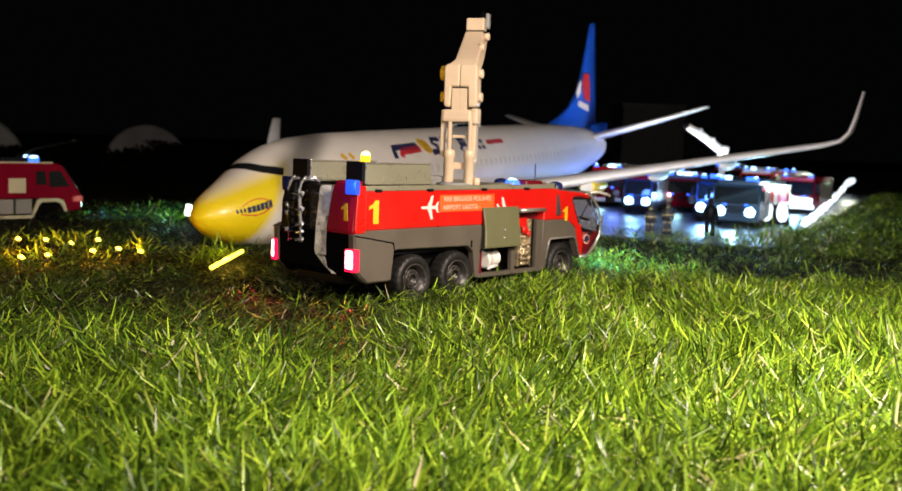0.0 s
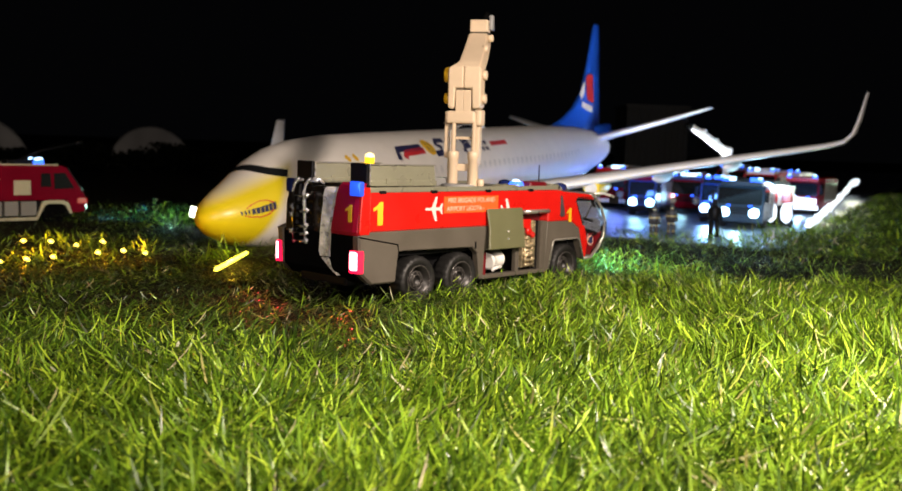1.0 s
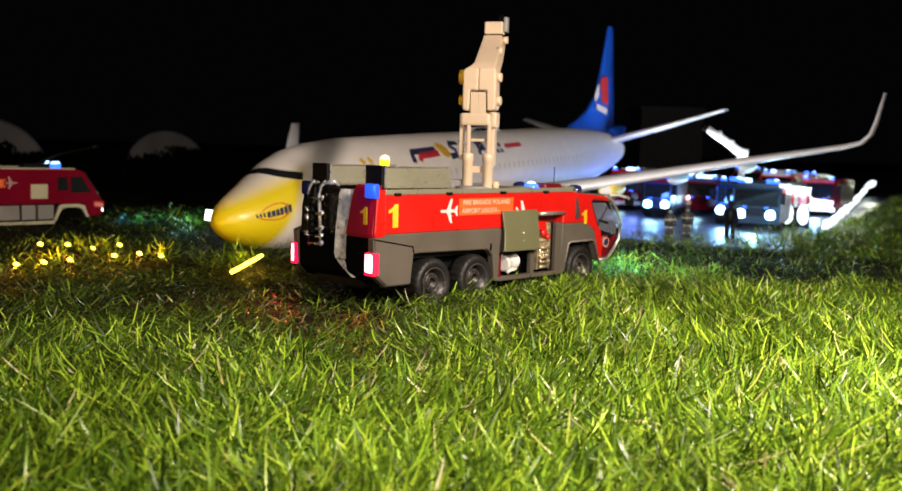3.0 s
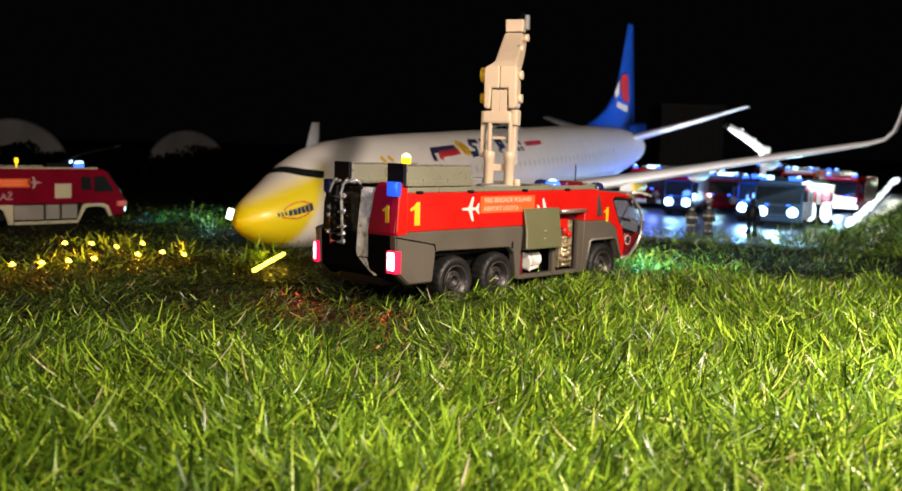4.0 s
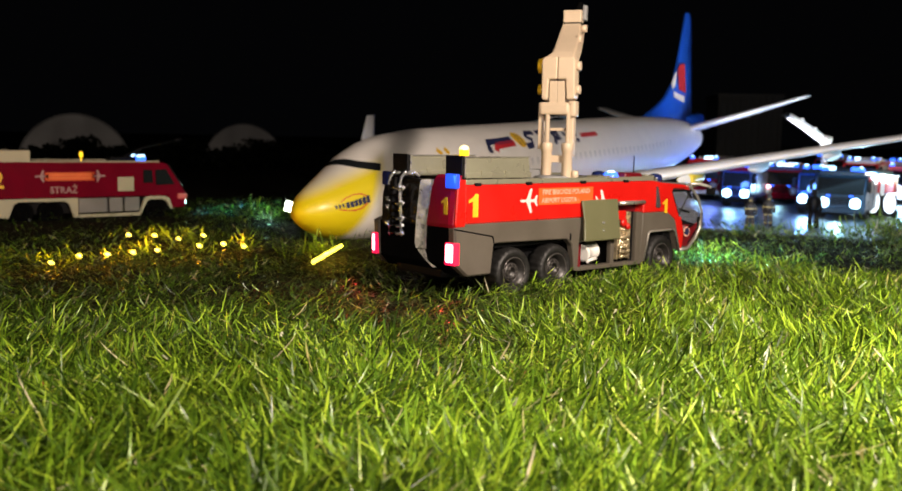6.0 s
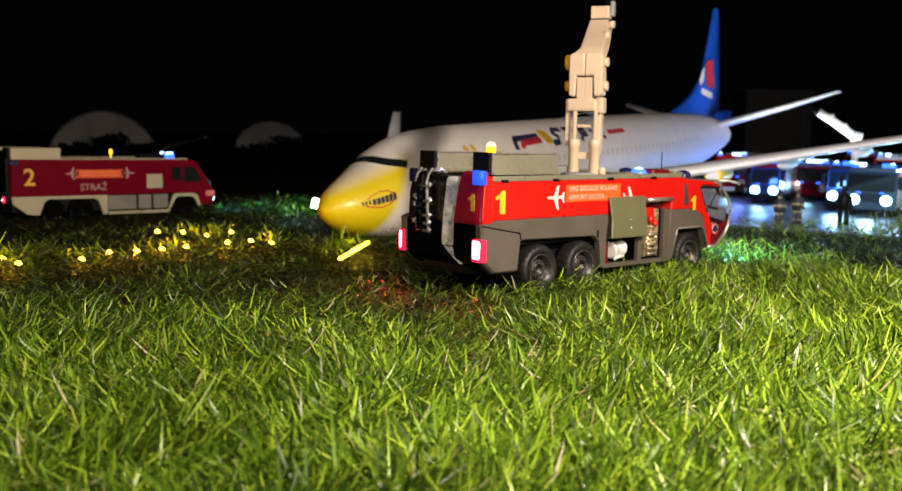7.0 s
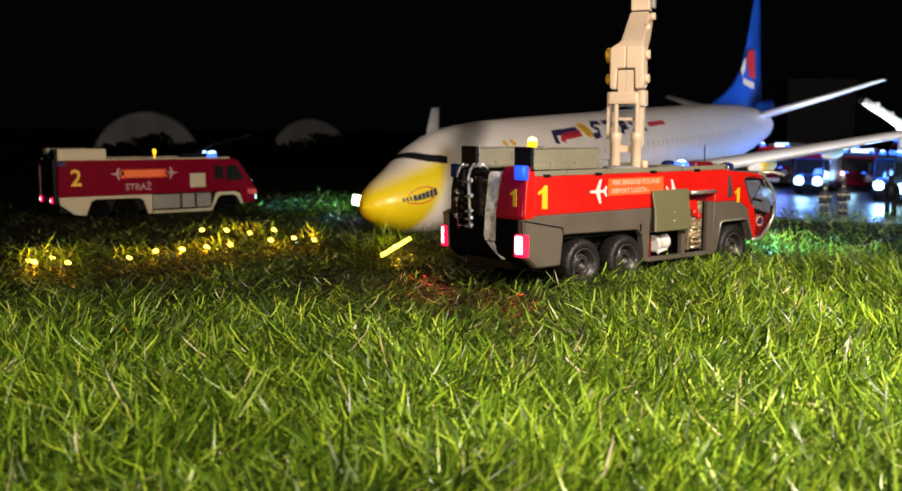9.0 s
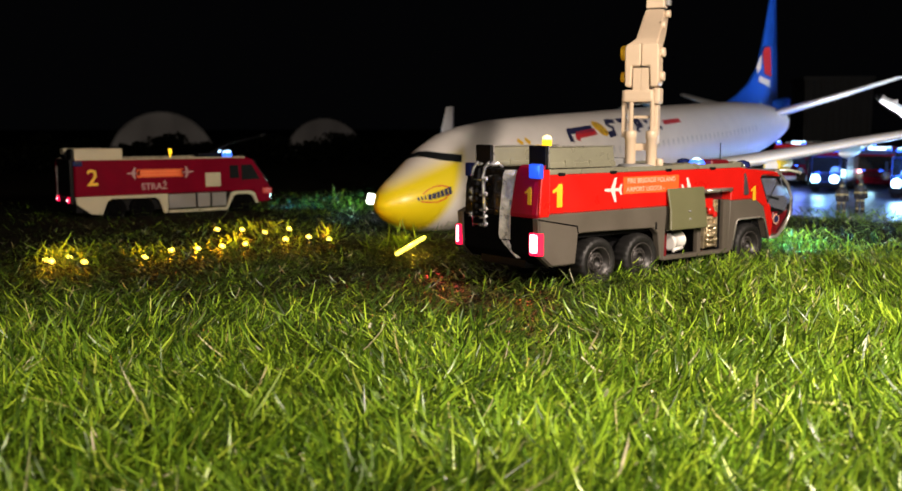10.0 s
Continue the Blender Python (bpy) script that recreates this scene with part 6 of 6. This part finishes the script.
# a pump unit with a red top and two glaring lamps
t = thing("light_trailer", Matrix.Translation(spot_on_runway(0.262, 0.036)) @ Matrix.Rotation(radians(BACK), 4, "Z"), "red and white toy light trailer, glaring white", "trailer")
b = begin()
box(b, -0.020, 0.0, -0.012, 0.012, 0.027, 0.044, 0.001)
part("cabinet", b, RED, t)
b = begin()
box(b, -0.001, 0.001, -0.002, 0.002, 0.024, 0.044, 0.0004)
box(b, -0.021, 0.001, -0.013, 0.013, 0.044, 0.0455, 0.0005)
part("cabinet_trim", b, WHITE, t)
for s in (-1, 1):
    b = begin()
    prism(b, [(s * 0.0068, 0.005), (s * 0.0112, 0.006), (s * 0.0138, 0.012), (s * 0.0132, 0.020), (s * 0.0110, 0.027), (s * 0.0050, 0.027), (s * 0.0022, 0.020), (s * 0.0026, 0.010)], -0.002, 0.002, 0.001, "x")
    part("floodlamp", b, FLARE, t, "glaring white floodlamp")
b = begin()
box(b, -0.020, -0.002, -0.012, 0.012, 0.002, 0.024, 0.0008)
for y in (-0.012, 0.012):
    tube(b, [(-0.012, y - 0.002, 0.004), (-0.012, y + 0.002, 0.004)], 0.004, 12)
part("trailer_frame", b, BLACK, t)
p = spot_on_runway(0.240, 0.036)
lamp("floodlamp_glow", "SPOT", (p.x, p.y, 0.050), 2.2, (0.8, 0.92, 1.0), 0.008, (p.x + 0.02, p.y + 0.03, 0.15), 165, 0.5)

# white light rope along the runway's edge, with a lamp at its end
t = thing("light_rope", Matrix.Translation(spot_on_runway(0.235, 0.001)) @ Matrix.Rotation(AXIS, 4, "Z"), "thick glowing white light rope along the runway edge", "light rope")
b = begin()
tube(b, [(k * 0.03, 0.062 * (k / 39) ** 1.15 + 0.002 * math.sin(k * 1.7), 0.007 + 0.0015 * math.sin(k * 2.3) + 0.013 * k / 39) for k in range(38)], 0.0042, 8, 0.0034)
part("rope", b, FLARE, t)
b = begin()
lathe(b, [(0.003, -0.014), (0.007, -0.006), (0.0075, 0.004), (0.003, 0.011)], (1.19, 0.056, 0.027), (0.2, -0.80, 0.55), 14)
part("end_lamp", b, FLARE, t)
for k in (0.1, 0.5, 0.9):
    q = spot_on_runway(0.26 + k, -0.010 + 0.05 * k)
    lamp("rope_glow", "POINT", (q.x, q.y, 0.050), 0.15, (0.95, 1.0, 0.75), 0.01)


# toy figures: one plain mesh each
def figure(run, across, mat, label, h=0.034):
    b = begin()
    s = h / 0.036
    for y in (-0.0028, 0.0028):
        tube(b, [(0.0005, y * s, 0.0), (0, y * s, 0.008 * s), (0, y * 0.8 * s, 0.017 * s)], 0.0022 * s, 8)
        tube(b, [(0, y * 1.7 * s, 0.0275 * s), (0.001, y * 2.1 * s, 0.021 * s), (0.002, y * 1.9 * s, 0.0155 * s)], 0.0014 * s, 8)
    lathe(b, [(0.003 * s, 0.015 * s), (0.0045 * s, 0.019 * s), (0.0050 * s, 0.0265 * s), (0.0030 * s, 0.029 * s), (0.0016 * s, 0.030 * s), (0.0024 * s, 0.0315 * s), (0.0027 * s, 0.034 * s), (0.0016 * s, 0.036 * s)], (0, 0, 0), (0, 0, 1), 12)
    ob = part("figurine", b, mat)
    ob.matrix_world = Matrix.Translation(spot_on_runway(run, across)) @ Matrix.Rotation(radians(BACK + across * 300), 4, "Z")
    return tagged(ob, label, "figurine", "toy figures")


def striped():
    m = shader("figure_coat", (0.03, 0.028, 0.03), 0.6, vary=0.2)
    nt = m.node_tree
    p = nt.nodes["Principled BSDF"]
    old = p.inputs["Base Color"].links[0].from_socket
    tc, sp, wv = nt.nodes.new("ShaderNodeTexCoord"), nt.nodes.new("ShaderNodeSeparateXYZ"), nt.nodes.new("ShaderNodeMath")
    wv.operation = "PINGPONG"
    wv.inputs[1].default_value = 0.0036
    nt.links.new(tc.outputs["Object"], sp.inputs[0])
    nt.links.new(sp.outputs["Z"], wv.inputs[0])
    gt, mx = nt.nodes.new("ShaderNodeMath"), nt.nodes.new("ShaderNodeMix")
    gt.operation = "GREATER_THAN"
    gt.inputs[1].default_value = 0.0029
    nt.links.new(wv.outputs[0], gt.inputs[0])
    mx.data_type = "RGBA"
    nt.links.new(gt.outputs[0], mx.inputs["Factor"])
    nt.links.new(old, mx.inputs["A"])
    mx.inputs["B"].default_value = (0.34, 0.30, 0.14, 1)
    nt.links.new(mx.outputs["Result"], p.inputs["Base Color"])
    return m


COAT = striped()
figure(0.026, 0.109, COAT, "dark toy figure with pale coat stripes", 0.029)
figure(0.064, 0.103, COAT, "dark toy figure with pale coat stripes", 0.030)
figure(0.073, 0.065, BLACK, "plain dark toy figure standing on asphalt", 0.036)

# ---- hangars and hedge behind ----
PALE = shader("pale_sheet_metal", (0.085, 0.08, 0.08), 0.5, vary=0.12, scale=12)
DARKSHEET = shader("dark_sheet_metal", (0.035, 0.035, 0.036), 0.6, vary=0.2, scale=12)


def arch_hangar(x, y, r, turn, long):
    t = thing("hangar", Matrix.Translation((x, y, GROUND)) @ Matrix.Rotation(radians(turn), 4, "Z"), "pale arched toy hangar in the dark", "hangar", "arched hangars")
    n = 28
    arc = [(r * math.cos(math.pi * k / n), r * math.sin(math.pi * k / n)) for k in range(n + 1)]
    b = begin()
    prism(b, arc, 0, 0.004, 0.0005)
    part("front_wall", b, PALE, t)
    b = begin()
    prism(b, [(u * 1.02, v * 1.02) for u, v in arc] + [(u * 0.98, v * 0.98) for u, v in arc[::-1]], 0.0045, long, 0)
    roof = part("roof", b, DARKSHEET, t)
    for k in range(9):
        b = begin()
        yy = 0.01 + k * (long - 0.02) / 8
        prism(b, [(u * 1.035, v * 1.035) for u, v in arc] + [(u * 1.021, v * 1.021) for u, v in arc[::-1]], yy - 0.002, yy + 0.002, 0)
        part("rib", b, DARKSHEET, roof)
    b = begin()
    prism(b, arc, long - 0.004, long - 0.0005, 0.0005)
    part("back_wall", b, DARKSHEET, t)
    return t


arch_hangar(0.406, 1.604, 0.106, -20, 0.25)
arch_hangar(0.940, 1.870, 0.098, -30, 0.25)
t = thing("hangar", Matrix.Translation((2.30, 1.246, GROUND)) @ Matrix.Rotation(radians(-46), 4, "Z"), "dim grey box hangar behind the airliner", "hangar")
b = begin()
prism(b, [(-0.095 + 0.00475 * k, -0.003 * (k % 4 < 2)) for k in range(41)] + [(0.095, 0.2), (-0.095, 0.2)], 0, 0.215, 0, "z")
part("wall", b, DARKSHEET, t)
b = begin()
box(b, -0.1, 0.1, -0.006, 0.206, 0.215, 0.225, 0.002)
part("roof", b, DARKSHEET, t)

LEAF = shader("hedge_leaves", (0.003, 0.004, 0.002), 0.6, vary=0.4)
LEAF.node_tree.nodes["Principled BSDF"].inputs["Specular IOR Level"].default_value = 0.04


def hedge():
    rng = np.random.default_rng(9)
    n = 9000
    s = rng.uniform(0, 1, n)
    x, y = -0.15 + 1.15 * s, 1.36 + 0.28 * s + rng.normal(0, 0.03, n)
    top = 0.045 + 0.012 * np.sin(s * 31) + 0.008 * np.sin(s * 83 + 1) + 0.005 * np.sin(s * 190)
    z = GROUND + top * np.sqrt(rng.uniform(0, 1, n))
    a = rng.normal(0, 1, (n, 3))
    a /= np.linalg.norm(a, axis=1)[:, None]
    c = np.cross(a, rng.normal(0, 1, (n, 3)))
    c /= np.linalg.norm(c, axis=1)[:, None]
    p = np.stack([x, y, z], 1)
    co = np.stack([p - a * 0.006, p + c * 0.003, p + a * 0.006, p - c * 0.003], 1).reshape(-1, 3)
    me = bpy.data.meshes.new("hedge")
    me.from_pydata(co.tolist(), [], np.arange(n * 4).reshape(-1, 4).tolist())
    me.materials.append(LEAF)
    tagged(new("hedge", me), "dark low hedge in front of the hangars", "hedge", kind="stuff")


hedge()
